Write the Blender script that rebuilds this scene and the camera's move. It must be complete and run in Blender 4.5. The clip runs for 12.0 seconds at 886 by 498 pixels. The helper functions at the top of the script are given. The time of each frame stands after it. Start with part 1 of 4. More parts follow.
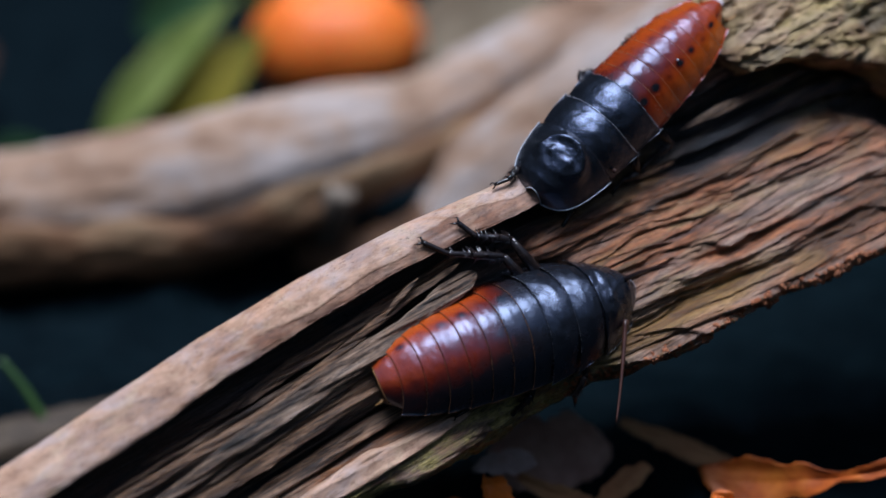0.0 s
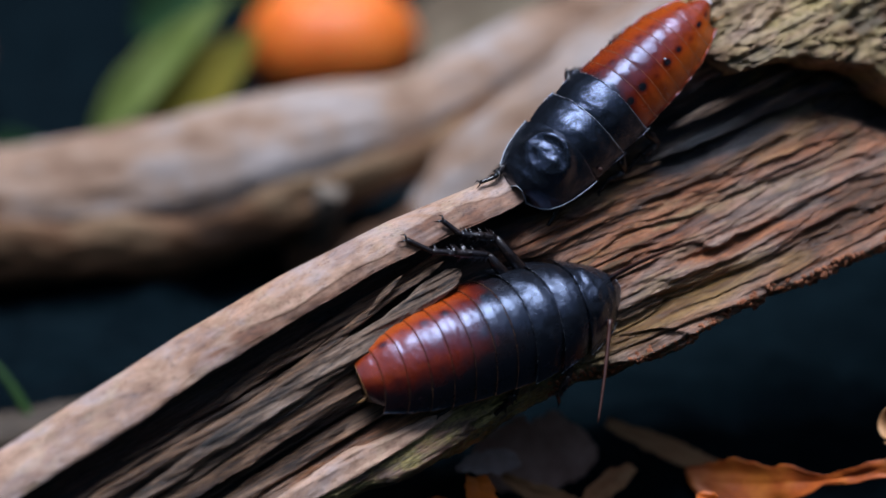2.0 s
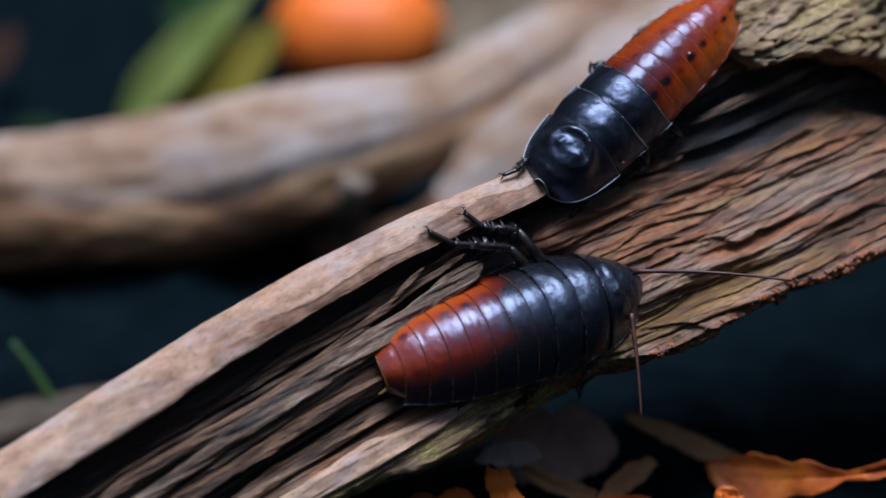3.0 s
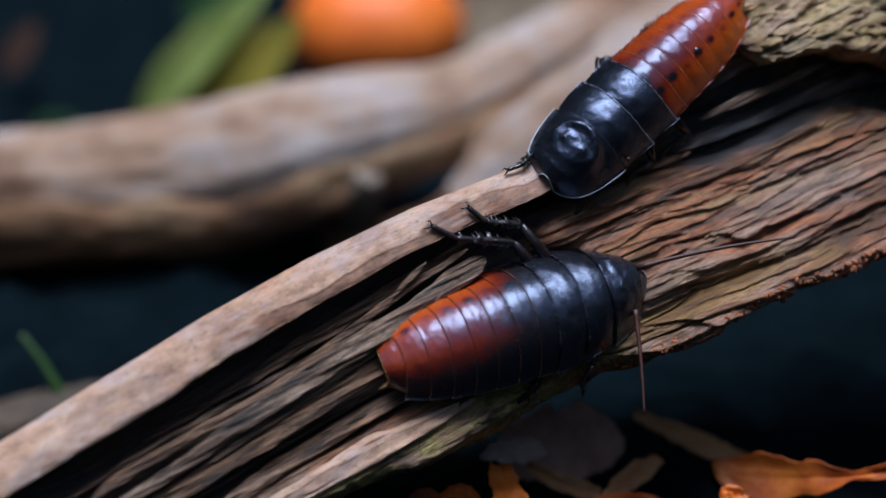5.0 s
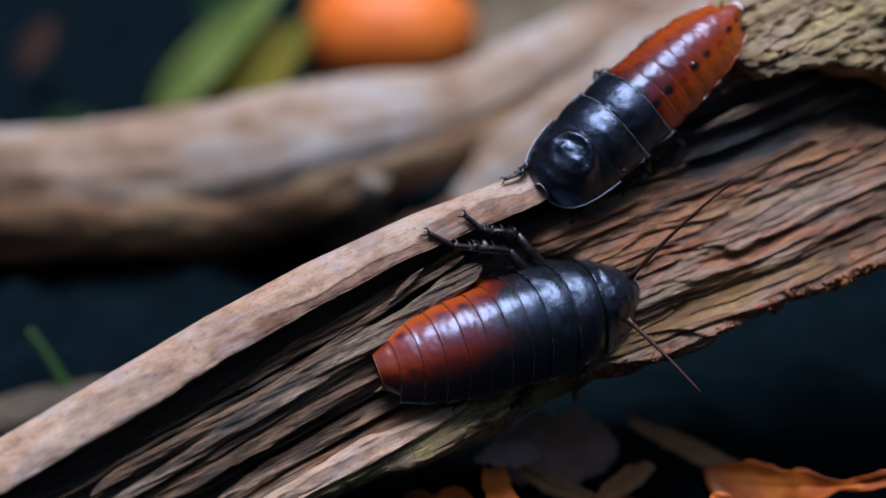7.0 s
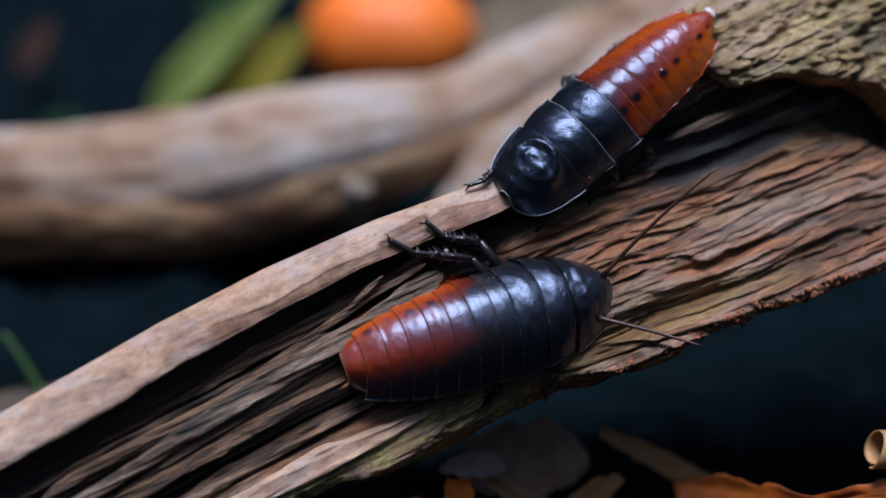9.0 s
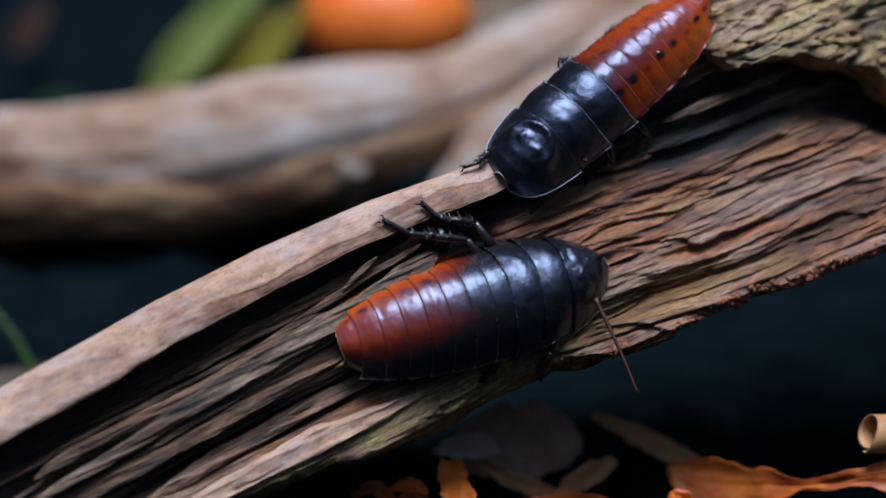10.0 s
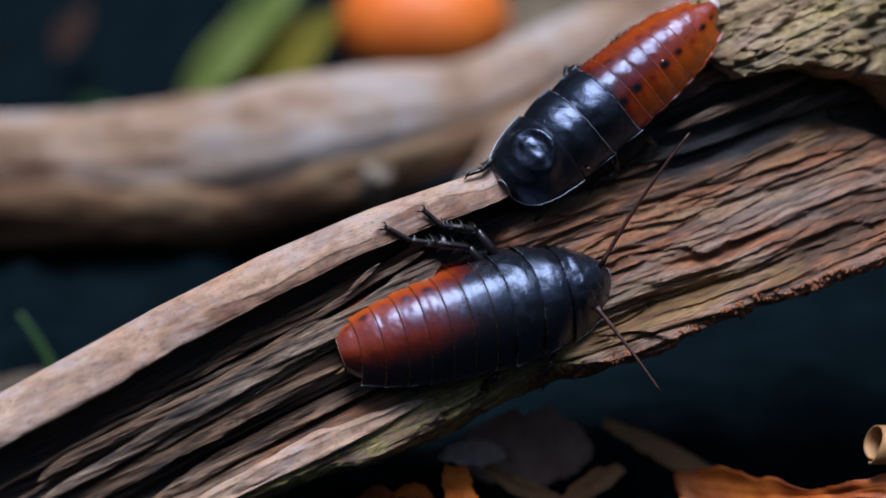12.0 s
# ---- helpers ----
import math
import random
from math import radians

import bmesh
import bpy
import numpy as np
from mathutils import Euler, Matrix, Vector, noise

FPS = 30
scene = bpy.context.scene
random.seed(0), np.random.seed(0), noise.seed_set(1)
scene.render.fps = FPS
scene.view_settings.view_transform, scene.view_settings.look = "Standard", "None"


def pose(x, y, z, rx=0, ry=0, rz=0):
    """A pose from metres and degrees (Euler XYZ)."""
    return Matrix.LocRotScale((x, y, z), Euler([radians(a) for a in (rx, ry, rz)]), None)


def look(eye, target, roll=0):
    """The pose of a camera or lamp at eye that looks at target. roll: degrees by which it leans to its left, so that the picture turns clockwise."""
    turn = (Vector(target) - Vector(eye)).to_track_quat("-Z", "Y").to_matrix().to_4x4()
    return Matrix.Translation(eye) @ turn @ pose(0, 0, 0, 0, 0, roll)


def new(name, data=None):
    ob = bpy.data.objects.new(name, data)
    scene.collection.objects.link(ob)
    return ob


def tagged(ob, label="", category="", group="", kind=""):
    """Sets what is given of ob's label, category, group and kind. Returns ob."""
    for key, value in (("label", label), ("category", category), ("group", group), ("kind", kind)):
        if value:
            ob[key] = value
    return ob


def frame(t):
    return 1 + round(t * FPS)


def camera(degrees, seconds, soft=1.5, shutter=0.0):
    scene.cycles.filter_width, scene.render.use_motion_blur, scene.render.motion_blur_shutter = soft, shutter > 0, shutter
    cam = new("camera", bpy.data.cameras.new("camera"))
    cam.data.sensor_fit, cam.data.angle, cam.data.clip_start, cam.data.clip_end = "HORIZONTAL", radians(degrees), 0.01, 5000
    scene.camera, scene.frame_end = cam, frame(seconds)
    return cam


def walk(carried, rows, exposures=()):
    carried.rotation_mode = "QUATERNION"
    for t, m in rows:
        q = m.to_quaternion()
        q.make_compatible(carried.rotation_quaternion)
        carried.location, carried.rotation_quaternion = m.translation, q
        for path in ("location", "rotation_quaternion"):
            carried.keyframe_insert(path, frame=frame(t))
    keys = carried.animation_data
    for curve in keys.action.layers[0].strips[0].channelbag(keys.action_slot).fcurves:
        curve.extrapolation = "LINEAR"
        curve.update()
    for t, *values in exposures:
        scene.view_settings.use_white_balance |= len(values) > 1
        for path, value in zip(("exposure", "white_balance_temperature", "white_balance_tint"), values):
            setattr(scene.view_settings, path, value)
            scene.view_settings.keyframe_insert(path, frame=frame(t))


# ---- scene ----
cam = camera(28.3, 12.0)
PATH = [
    (0, (-0.013, -0.286, 0.318), (0.09, 1.301, -0.894), -0.5),
    (0.5, (-0.012, -0.285, 0.318), (0.092, 1.299, -0.899), -0.4),
    (1, (-0.013, -0.285, 0.317), (0.115, 1.302, -0.895), 0.1),
    (1.5, (-0.012, -0.286, 0.315), (0.113, 1.306, -0.889), 0.2),
    (2, (-0.009, -0.286, 0.316), (0.09, 1.305, -0.892), -0.1),
    (2.5, (-0.007, -0.287, 0.315), (0.069, 1.308, -0.89), -0.5),
    (3, (-0.008, -0.286, 0.317), (0.06, 1.299, -0.902), -0.2),
    (5, (-0.002, -0.286, 0.315), (0.029, 1.301, -0.902), -0.6),
    (5.5, (0.0, -0.286, 0.319), (0.014, 1.292, -0.91), -0.7),
    (6, (0.0, -0.287, 0.318), (0.02, 1.296, -0.905), -0.3),
    (6.5, (0.001, -0.288, 0.318), (0.023, 1.297, -0.9), -0.1),
    (7, (0.003, -0.29, 0.321), (0.01, 1.294, -0.9), -0.1),
    (9, (0.018, -0.286, 0.318), (-0.014, 1.303, -0.897), -0.3),
    (9.5, (0.021, -0.286, 0.318), (-0.018, 1.294, -0.908), -0.5),
    (10, (0.018, -0.286, 0.317), (-0.008, 1.292, -0.911), 0.2),
    (10.5, (0.022, -0.288, 0.317), (-0.032, 1.296, -0.902), -0.2),
    (11, (0.027, -0.286, 0.32), (-0.057, 1.287, -0.912), -0.7),
    (11.5, (0.027, -0.286, 0.317), (-0.051, 1.293, -0.908), -0.8),
    (12, (0.032, -0.286, 0.319), (-0.074, 1.29, -0.908), -1.2),
]
walk(cam, [(t, look(eye, target, roll)) for t, eye, target, roll in PATH])

cam.data.dof.use_dof = True
cam.data.dof.focus_distance = 0.362
cam.data.dof.aperture_fstop = 5.2

# ---- light ----
scene.view_settings.exposure = 0.29
world = bpy.data.worlds.new("sky")
scene.world = world
world.use_nodes = True
wn, wl = world.node_tree.nodes, world.node_tree.links
sky = wn.new("ShaderNodeTexSky")
sky.sky_type, sky.sun_disc = "NISHITA", False
sky.sun_elevation, sky.sun_rotation = radians(80), radians(0)
wl.new(sky.outputs[0], wn["Background"].inputs[0])
wn["Background"].inputs[1].default_value = 0.125
sun = new("sun", bpy.data.lights.new("sun", "SUN"))
sun.data.energy, sun.data.angle, sun.data.color = 4.5, radians(32), (0.765, 0.88, 1.10)
sun.matrix_world = look((0.0, 0.17, 0.985), (0, 0, 0))

# ---- materials ----


def mat(name, rough=0.7, spec=0.5, coat=0.0):
    m = bpy.data.materials.new(name)
    m.use_nodes = True
    b = m.node_tree.nodes["Principled BSDF"]
    b.inputs["Roughness"].default_value = rough
    b.inputs["Specular IOR Level"].default_value = spec
    b.inputs["Coat Weight"].default_value = coat
    b.inputs["Coat Roughness"].default_value = 0.25
    return m, m.node_tree.nodes, m.node_tree.links, b


def noise_node(n, l, scale, stretch=(1, 1, 1), detail=6.0, rough=0.6, turn=(0, 0, 0), coords="Object", distort=0.0):
    tc, mp, nz = n.new("ShaderNodeTexCoord"), n.new("ShaderNodeMapping"), n.new("ShaderNodeTexNoise")
    mp.inputs["Scale"].default_value = stretch
    mp.inputs["Rotation"].default_value = turn
    nz.inputs["Scale"].default_value, nz.inputs["Detail"].default_value, nz.inputs["Roughness"].default_value = scale, detail, rough
    nz.inputs["Distortion"].default_value = distort
    l.new(tc.outputs[coords], mp.inputs[0])
    l.new(mp.outputs[0], nz.inputs["Vector"])
    return nz.outputs["Fac"]


def ramp(n, l, fac, stops):
    r = n.new("ShaderNodeValToRGB")
    el = r.color_ramp.elements
    while len(el) < len(stops):
        el.new(0.5)
    for e, (p, c) in zip(el, stops):
        e.position, e.color = p, (*c, 1)
    l.new(fac, r.inputs[0])
    return r.outputs[0]


def mixc(n, l, fac, a, b, mode="MIX"):
    m = n.new("ShaderNodeMix")
    m.data_type, m.blend_type = "RGBA", mode
    for sock, v in ((m.inputs[0], fac), (m.inputs[6], a), (m.inputs[7], b)):
        if isinstance(v, (int, float)):
            sock.default_value = v
        elif isinstance(v, tuple):
            sock.default_value = (*v, 1)
        else:
            l.new(v, sock)
    return m.outputs[2]


def bump(n, l, b, heights):
    prev = None
    for h, strength, dist in heights:
        k = n.new("ShaderNodeBump")
        k.inputs["Strength"].default_value, k.inputs["Distance"].default_value = strength, dist
        l.new(h, k.inputs["Height"])
        if prev:
            l.new(prev, k.inputs["Normal"])
        prev = k.outputs[0]
    l.new(prev, b.inputs["Normal"])


def attr(n, name):
    a = n.new("ShaderNodeAttribute")
    a.attribute_name = name
    return a.outputs["Fac"]


# log wood: object x runs along the grain, y down the face, z out of it
def wood_material(name, pale, mid, dark, wet=0.55, moss=False, streak=0.6, along=0.07, under=((0.13, 0.05, 0.015), (0.44, 0.24, 0.075)), low=0.28, relief=1.0, mottle=False):
    m, n, l, b = mat(name, 0.6, 0.45)
    grain = noise_node(n, l, 420, (along, 1, 1), 8, 0.65)
    fine = noise_node(n, l, 1900, (0.17, 1, 1), 7, 0.75, distort=0.4)
    blotch = noise_node(n, l, 45, (0.5, 1, 1), 5, 0.6, distort=0.6)
    speck = noise_node(n, l, 1500, (0.5, 1, 1), 5, 0.8)
    pits = noise_node(n, l, 3600, (0.4, 1, 1), 3, 0.7)
    base = ramp(n, l, grain, [(low, dark), (low + 0.18, mid), (low + 0.38, pale)])
    base = mixc(n, l, blotch, base, ramp(n, l, fine, [(0.3, dark), (0.7, pale)]), "OVERLAY")
    if moss:
        pa = noise_node(n, l, 75, (0.25, 1, 1), 5, 0.6, distort=0.8)
        pb = noise_node(n, l, 130, (0.16, 1, 1), 6, 0.65, distort=0.5)
        grey = ramp(n, l, fine, [(0.3, (0.20, 0.135, 0.11)), (0.7, (0.53, 0.35, 0.25))])
        base = mixc(n, l, ramp(n, l, pa, [(0.46, (0, 0, 0)), (0.60, (0.8, 0.8, 0.8))]), base, grey)
        pc = noise_node(n, l, 95, (0.22, 1, 1), 5, 0.65, turn=(0, 0, 0.09), distort=0.9)
        base = mixc(n, l, ramp(n, l, pc, [(0.54, (0, 0, 0)), (0.64, (0.75, 0.75, 0.75))]), base, ramp(n, l, fine, [(0.3, (0.17, 0.090, 0.032)), (0.7, (0.54, 0.345, 0.17))]))
        base = mixc(n, l, ramp(n, l, pb, [(0.50, (0, 0, 0)), (0.58, (0.95, 0.95, 0.95))]), base, ramp(n, l, fine, [(0.3, (0.03, 0.014, 0.008)), (0.7, (0.20, 0.085, 0.035))]))
    if mottle:
        ma = noise_node(n, l, 110, (0.5, 1, 1), 6, 0.7, distort=0.5)
        mb = noise_node(n, l, 170, (0.7, 1, 1), 6, 0.7, turn=(0, 0, 0.4), distort=0.7)
        base = mixc(n, l, ramp(n, l, ma, [(0.48, (0, 0, 0)), (0.62, (0.7, 0.7, 0.7))]), base, ramp(n, l, fine, [(0.3, (0.32, 0.24, 0.22)), (0.7, (0.50, 0.38, 0.34))]))
        base = mixc(n, l, ramp(n, l, mb, [(0.52, (0, 0, 0)), (0.66, (0.7, 0.7, 0.7))]), base, ramp(n, l, fine, [(0.3, (0.36, 0.23, 0.13)), (0.7, (0.58, 0.41, 0.26))]))
    # blue-black for wet rot and painted shade; its blue also lifts the blacks
    rot_shade = attr(n, "rot_shade")
    base = mixc(n, l, rot_shade, base, ramp(n, l, fine, [(0.35, (0.015, 0.022, 0.028)), (0.75, (0.080, 0.072, 0.070))]))
    gold = attr(n, "gold")
    base = mixc(n, l, gold, base, ramp(n, l, grain, [(0.3, under[0]), (0.6, under[1])]))
    if moss:
        ms = attr(n, "moss")
        patch = ramp(n, l, noise_node(n, l, 260, (0.5, 1, 1), 5, 0.7), [(0.42, (0, 0, 0)), (0.56, (1, 1, 1))])
        mm = n.new("ShaderNodeMath")
        mm.operation = "MULTIPLY"
        l.new(ms, mm.inputs[0])
        l.new(patch, mm.inputs[1])
        base = mixc(n, l, mm.outputs[0], base, ramp(n, l, speck, [(0.35, (0.17, 0.13, 0.025)), (0.65, (0.54, 0.40, 0.15))]))
    dots = ramp(n, l, speck, [(0.33, (0.16, 0.13, 0.11)), (0.45, (1, 1, 1))])
    base = mixc(n, l, 0.65, base, dots, "MULTIPLY")
    lines = noise_node(n, l, 2600, (0.035, 1, 1), 6, 0.7)
    base = mixc(n, l, streak, base, ramp(n, l, lines, [(0.40, (0.10, 0.08, 0.07)), (0.55, (1, 1, 1))]), "MULTIPLY")
    l.new(base, b.inputs["Base Color"])
    damp = mixc(n, l, rot_shade, ramp(n, l, blotch, [(0.3, (wet,) * 3), (0.7, (wet + 0.25,) * 3)]), ramp(n, l, speck, [(0.3, (0.22,) * 3), (0.7, (0.42,) * 3)]))
    l.new(damp, b.inputs["Roughness"])
    bump(n, l, b, [(grain, 0.75 * relief, 0.0014), (fine, 0.8 * relief, 0.0006), (pits, 0.7, 0.00025)])
    return m


WOOD = wood_material("weathered_wood", (0.62, 0.32, 0.165), (0.36, 0.155, 0.072), (0.07, 0.028, 0.014), 0.3, moss=True, along=0.12)
RIM = wood_material("pale_barkless_wood", (0.58, 0.40, 0.29), (0.46, 0.305, 0.21), (0.24, 0.135, 0.085), 0.55, streak=0.10, along=0.5, relief=0.35, mottle=True, under=((0.045, 0.017, 0.010), (0.22, 0.088, 0.042)))
GREYWOOD = wood_material("grey_fibrous_wood", (0.72, 0.57, 0.46), (0.27, 0.175, 0.115), (0.014, 0.010, 0.008), 0.40, streak=1.0, along=0.10, low=0.35, under=((0.06, 0.026, 0.012), (0.36, 0.18, 0.09)))

BARK = wood_material("mossy_bark", (0.68, 0.50, 0.31), (0.44, 0.29, 0.165), (0.10, 0.06, 0.035), 0.6, moss=True, streak=0.1, along=0.5, under=((0.22, 0.14, 0.05), (0.55, 0.40, 0.17)))


def simple(name, stops, scale=60, rough=0.7, stretch=(1, 1, 1), bumps=0.3, bdist=0.002, spec=0.4, trans=0.0, coords="Object"):
    m, n, l, b = mat(name, rough, spec)
    z = noise_node(n, l, scale, stretch, 6, 0.65, coords=coords)
    z2 = noise_node(n, l, scale * 7, stretch, 4, 0.7, coords=coords)
    c = mixc(n, l, 0.35, ramp(n, l, z, stops), ramp(n, l, z2, [(0.3, (0.4, 0.4, 0.4)), (0.7, (1, 1, 1))]), "MULTIPLY")
    l.new(c, b.inputs["Base Color"])
    bump(n, l, b, [(z, bumps, bdist), (z2, bumps * 0.7, bdist * 0.25)])
    if trans:
        b.inputs["Subsurface Weight"].default_value = trans
        b.inputs["Subsurface Radius"].default_value = (0.004, 0.002, 0.001)
    return m


# much darker than damp soil: the ground's shade is put into its colour
SOIL = simple("shade_dark_damp_soil", [(0.35, (0.0010, 0.0040, 0.0058)), (0.75, (0.0030, 0.0088, 0.0115))], 70, 0.95, bumps=0.8, bdist=0.006, spec=0.05)
BACKWOOD = simple("far_weathered_wood", [(0.34, (0.15, 0.075, 0.042)), (0.45, (0.36, 0.225, 0.15)), (0.53, (0.38, 0.29, 0.24)), (0.66, (0.47, 0.40, 0.37))], 30, 0.9, (0.5, 1, 1), 0.7, 0.004, spec=0.15)
STUBWOOD = simple("dull_broken_wood", [(0.34, (0.10, 0.07, 0.05)), (0.66, (0.25, 0.19, 0.14))], 60, 0.8, bumps=0.6, bdist=0.003)
BROWNBARK = simple("brown_rotten_bark", [(0.34, (0.05, 0.024, 0.012)), (0.5, (0.19, 0.085, 0.036)), (0.66, (0.30, 0.19, 0.10))], 40, 0.8, (0.4, 1, 1), 0.8, 0.004)
DRYLEAF = simple("dry_orange_leaf", [(0.3, (0.16, 0.036, 0.010)), (0.50, (0.42, 0.080, 0.010)), (0.66, (0.60, 0.16, 0.022))], 95, 0.5, bumps=0.4, bdist=0.001)
BRIGHTLEAF = simple("bright_orange_leaf", [(0.3, (0.58, 0.11, 0.010)), (0.7, (0.86, 0.21, 0.022))], 55, 0.55, bumps=0.4, bdist=0.001)
TANLEAF = simple("dry_tan_leaf", [(0.3, (0.32, 0.12, 0.05)), (0.7, (0.60, 0.32, 0.15))], 60, 0.8, bumps=0.4, bdist=0.001, spec=0.15)
# brown leaf dimmed by its colour, in place of shade
RUSTLEAF = simple("shade_dark_brown_leaf", [(0.3, (0.016, 0.008, 0.005)), (0.7, (0.050, 0.021, 0.013))], 60, 0.8, bumps=0.4, bdist=0.001, spec=0.1)
PALELEAF = simple("pale_pinkish_leaf", [(0.3, (0.34, 0.23, 0.20)), (0.7, (0.58, 0.45, 0.41))], 80, 0.7, bumps=0.4, bdist=0.001, spec=0.2)
ROLLEAF = simple("tan_rolled_leaf", [(0.3, (0.34, 0.14, 0.05)), (0.7, (0.68, 0.36, 0.15))], 70, 0.6, bumps=0.4, bdist=0.001)
BROWNLEAF = simple("dark_brown_leaf", [(0.3, (0.28, 0.14, 0.10)), (0.7, (0.58, 0.36, 0.28))], 110, 0.8, bumps=0.4, bdist=0.001, spec=0.12)
DULLLEAF = simple("dull_tan_leaf", [(0.3, (0.14, 0.10, 0.06)), (0.7, (0.27, 0.21, 0.14))], 60, 0.8, bumps=0.4, bdist=0.001, spec=0.15)
GREENLEAF = simple("green_leaf", [(0.3, (0.15, 0.20, 0.035)), (0.7, (0.28, 0.33, 0.09))], 40, 0.45, bumps=0.3, bdist=0.001, spec=0.5)
YELLOWLEAF = simple("yellowing_leaf", [(0.3, (0.15, 0.125, 0.012)), (0.7, (0.26, 0.20, 0.025))], 40, 0.5, bumps=0.3, bdist=0.001)
# shaded version of the green leaf, dark by colour alone
DIMLEAF = simple("shade_dark_green_leaf", [(0.3, (0.012, 0.035, 0.012)), (0.7, (0.03, 0.08, 0.025))], 40, 0.5, bumps=0.3, bdist=0.001)
# stem green darkened to carry the shade it stands in
STEMMAT = simple("shade_dimmed_green_stem", [(0.3, (0.02, 0.06, 0.012)), (0.7, (0.045, 0.10, 0.02))], 80, 0.5, bumps=0.2, bdist=0.0005)
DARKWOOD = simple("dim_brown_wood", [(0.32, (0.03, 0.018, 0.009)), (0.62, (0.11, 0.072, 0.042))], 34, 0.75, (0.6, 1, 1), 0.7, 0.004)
# for the unseen walls; teal enough to bounce a little fill
WALLMAT = simple("dark_green_wall", [(0.3, (0.018, 0.034, 0.034)), (0.7, (0.045, 0.075, 0.075))], 9, 0.9, bumps=0.5, bdist=0.01, spec=0.05)
FRUIT = simple("orange_fruit_skin", [(0.3, (0.92, 0.17, 0.018)), (0.7, (0.98, 0.23, 0.035))], 30, 0.5, bumps=0.15, bdist=0.001, trans=0.3)


# shiny shell: 0 orange .. 1 black, from the insect's markings and painted flank shade
def shell_material(name, wrinkle, gloss, rough):
    m, n, l, b = mat(name, 0.28, gloss, 0.12)
    p = attr(n, "pigment_shade")
    z = noise_node(n, l, 260, (1, 1, 1), 5, 0.65)
    z2 = noise_node(n, l, 1400, (1, 1, 1), 4, 0.7)
    add = n.new("ShaderNodeMath")
    add.operation = "MULTIPLY_ADD"
    l.new(z, add.inputs[0])
    add.inputs[1].default_value = 0.30
    l.new(p, add.inputs[2])
    sub = n.new("ShaderNodeMath")
    sub.operation = "SUBTRACT"
    l.new(add.outputs[0], sub.inputs[0])
    sub.inputs[1].default_value = 0.092
    c = ramp(n, l, sub.outputs[0], [(0.0, (0.54, 0.105, 0.009)), (0.3, (0.33, 0.045, 0.006)), (0.55, (0.115, 0.012, 0.005)), (0.8, (0.016, 0.010, 0.011)), (1.0, (0.008, 0.009, 0.012))])
    c = mixc(n, l, 0.4, c, ramp(n, l, z2, [(0.3, (0.45, 0.45, 0.45)), (0.6, (1, 1, 1))]), "MULTIPLY")
    l.new(c, b.inputs["Base Color"])
    b.inputs["Specular Tint"].default_value = (0.58, 0.69, 1.0, 1)
    l.new(ramp(n, l, z, [(0.3, (rough,) * 3), (0.7, (rough + 0.10,) * 3)]), b.inputs["Roughness"])
    pores = noise_node(n, l, 1100, (1, 1, 1), 4, 0.7)
    pits = noise_node(n, l, 1000, (1, 1, 1), 3, 0.7)
    bump(n, l, b, [(pits, 0.32 * max(0.0, wrinkle - 0.3), 0.00035), (z, 0.10 * wrinkle, 0.0006), (pores, 0.30 * wrinkle, 0.0004), (z2, 0.35 * wrinkle, 0.00018)])
    return m


SHELL = shell_material("shiny_red_brown_shell", 0.45, 0.62, 0.20)
THORAX = shell_material("black_leathery_shell", 1.2, 0.95, 0.15)
DULLSHELL = shell_material("satin_red_brown_shell", 0.45, 0.75, 0.24)
DULLTHORAX = shell_material("dull_black_shell", 1.0, 0.85, 0.21)
CRUMB = wood_material("crumbling_red_wood", (0.66, 0.33, 0.17), (0.44, 0.17, 0.075), (0.07, 0.03, 0.016), 0.6, streak=0.2, along=0.8)
LEGMAT = simple("black_chitin", [(0.3, (0.006, 0.006, 0.008)), (0.7, (0.022, 0.014, 0.012))], 400, 0.19, bumps=0.5, bdist=0.0003, spec=0.45)
BELLY = simple("dark_brown_chitin", [(0.3, (0.012, 0.006, 0.005)), (0.7, (0.05, 0.018, 0.01))], 300, 0.4, bumps=0.3, bdist=0.0003)
ANTMAT = simple("red_brown_chitin", [(0.3, (0.030, 0.011, 0.008)), (0.7, (0.088, 0.030, 0.020))], 400, 0.45, bumps=0.3, bdist=0.0002)
EDGEBROWN = simple("brown_shell_margin", [(0.3, (0.20, 0.07, 0.03)), (0.7, (0.42, 0.20, 0.10))], 500, 0.35, bumps=0.2, bdist=0.0002)
PALECHITIN = simple("pale_chitin", [(0.3, (0.26, 0.11, 0.035)), (0.7, (0.46, 0.24, 0.09))], 400, 0.4, bumps=0.2, bdist=0.0002)
PALETIP = simple("pale_pink_chitin", [(0.3, (0.45, 0.36, 0.36)), (0.7, (0.62, 0.52, 0.54))], 500, 0.4, bumps=0.2, bdist=0.0002)
EDGEMAT = simple("pale_shell_margin", [(0.3, (0.32, 0.33, 0.36)), (0.7, (0.52, 0.53, 0.57))], 500, 0.35, bumps=0.2, bdist=0.0002)

# ---- helpers for building ----


def part(name, bm, material, parent, label=""):
    me = bpy.data.meshes.new(name)
    bm.to_mesh(me)
    bm.free()
    return mesh_part(name, me, material, parent, label)


def mesh_part(name, me, material, parent, label=""):
    for p in me.polygons:
        p.use_smooth = True
    me.materials.append(material)
    ob = new(name, me)
    if parent is not None:
        ob.parent = parent
    if label:
        ob["label"] = label
    return ob


def lattice(x, y, seed):
    v = np.sin(x * 127.1 + y * 311.7 + seed * 74.7) * 43758.5453
    return v - np.floor(v)


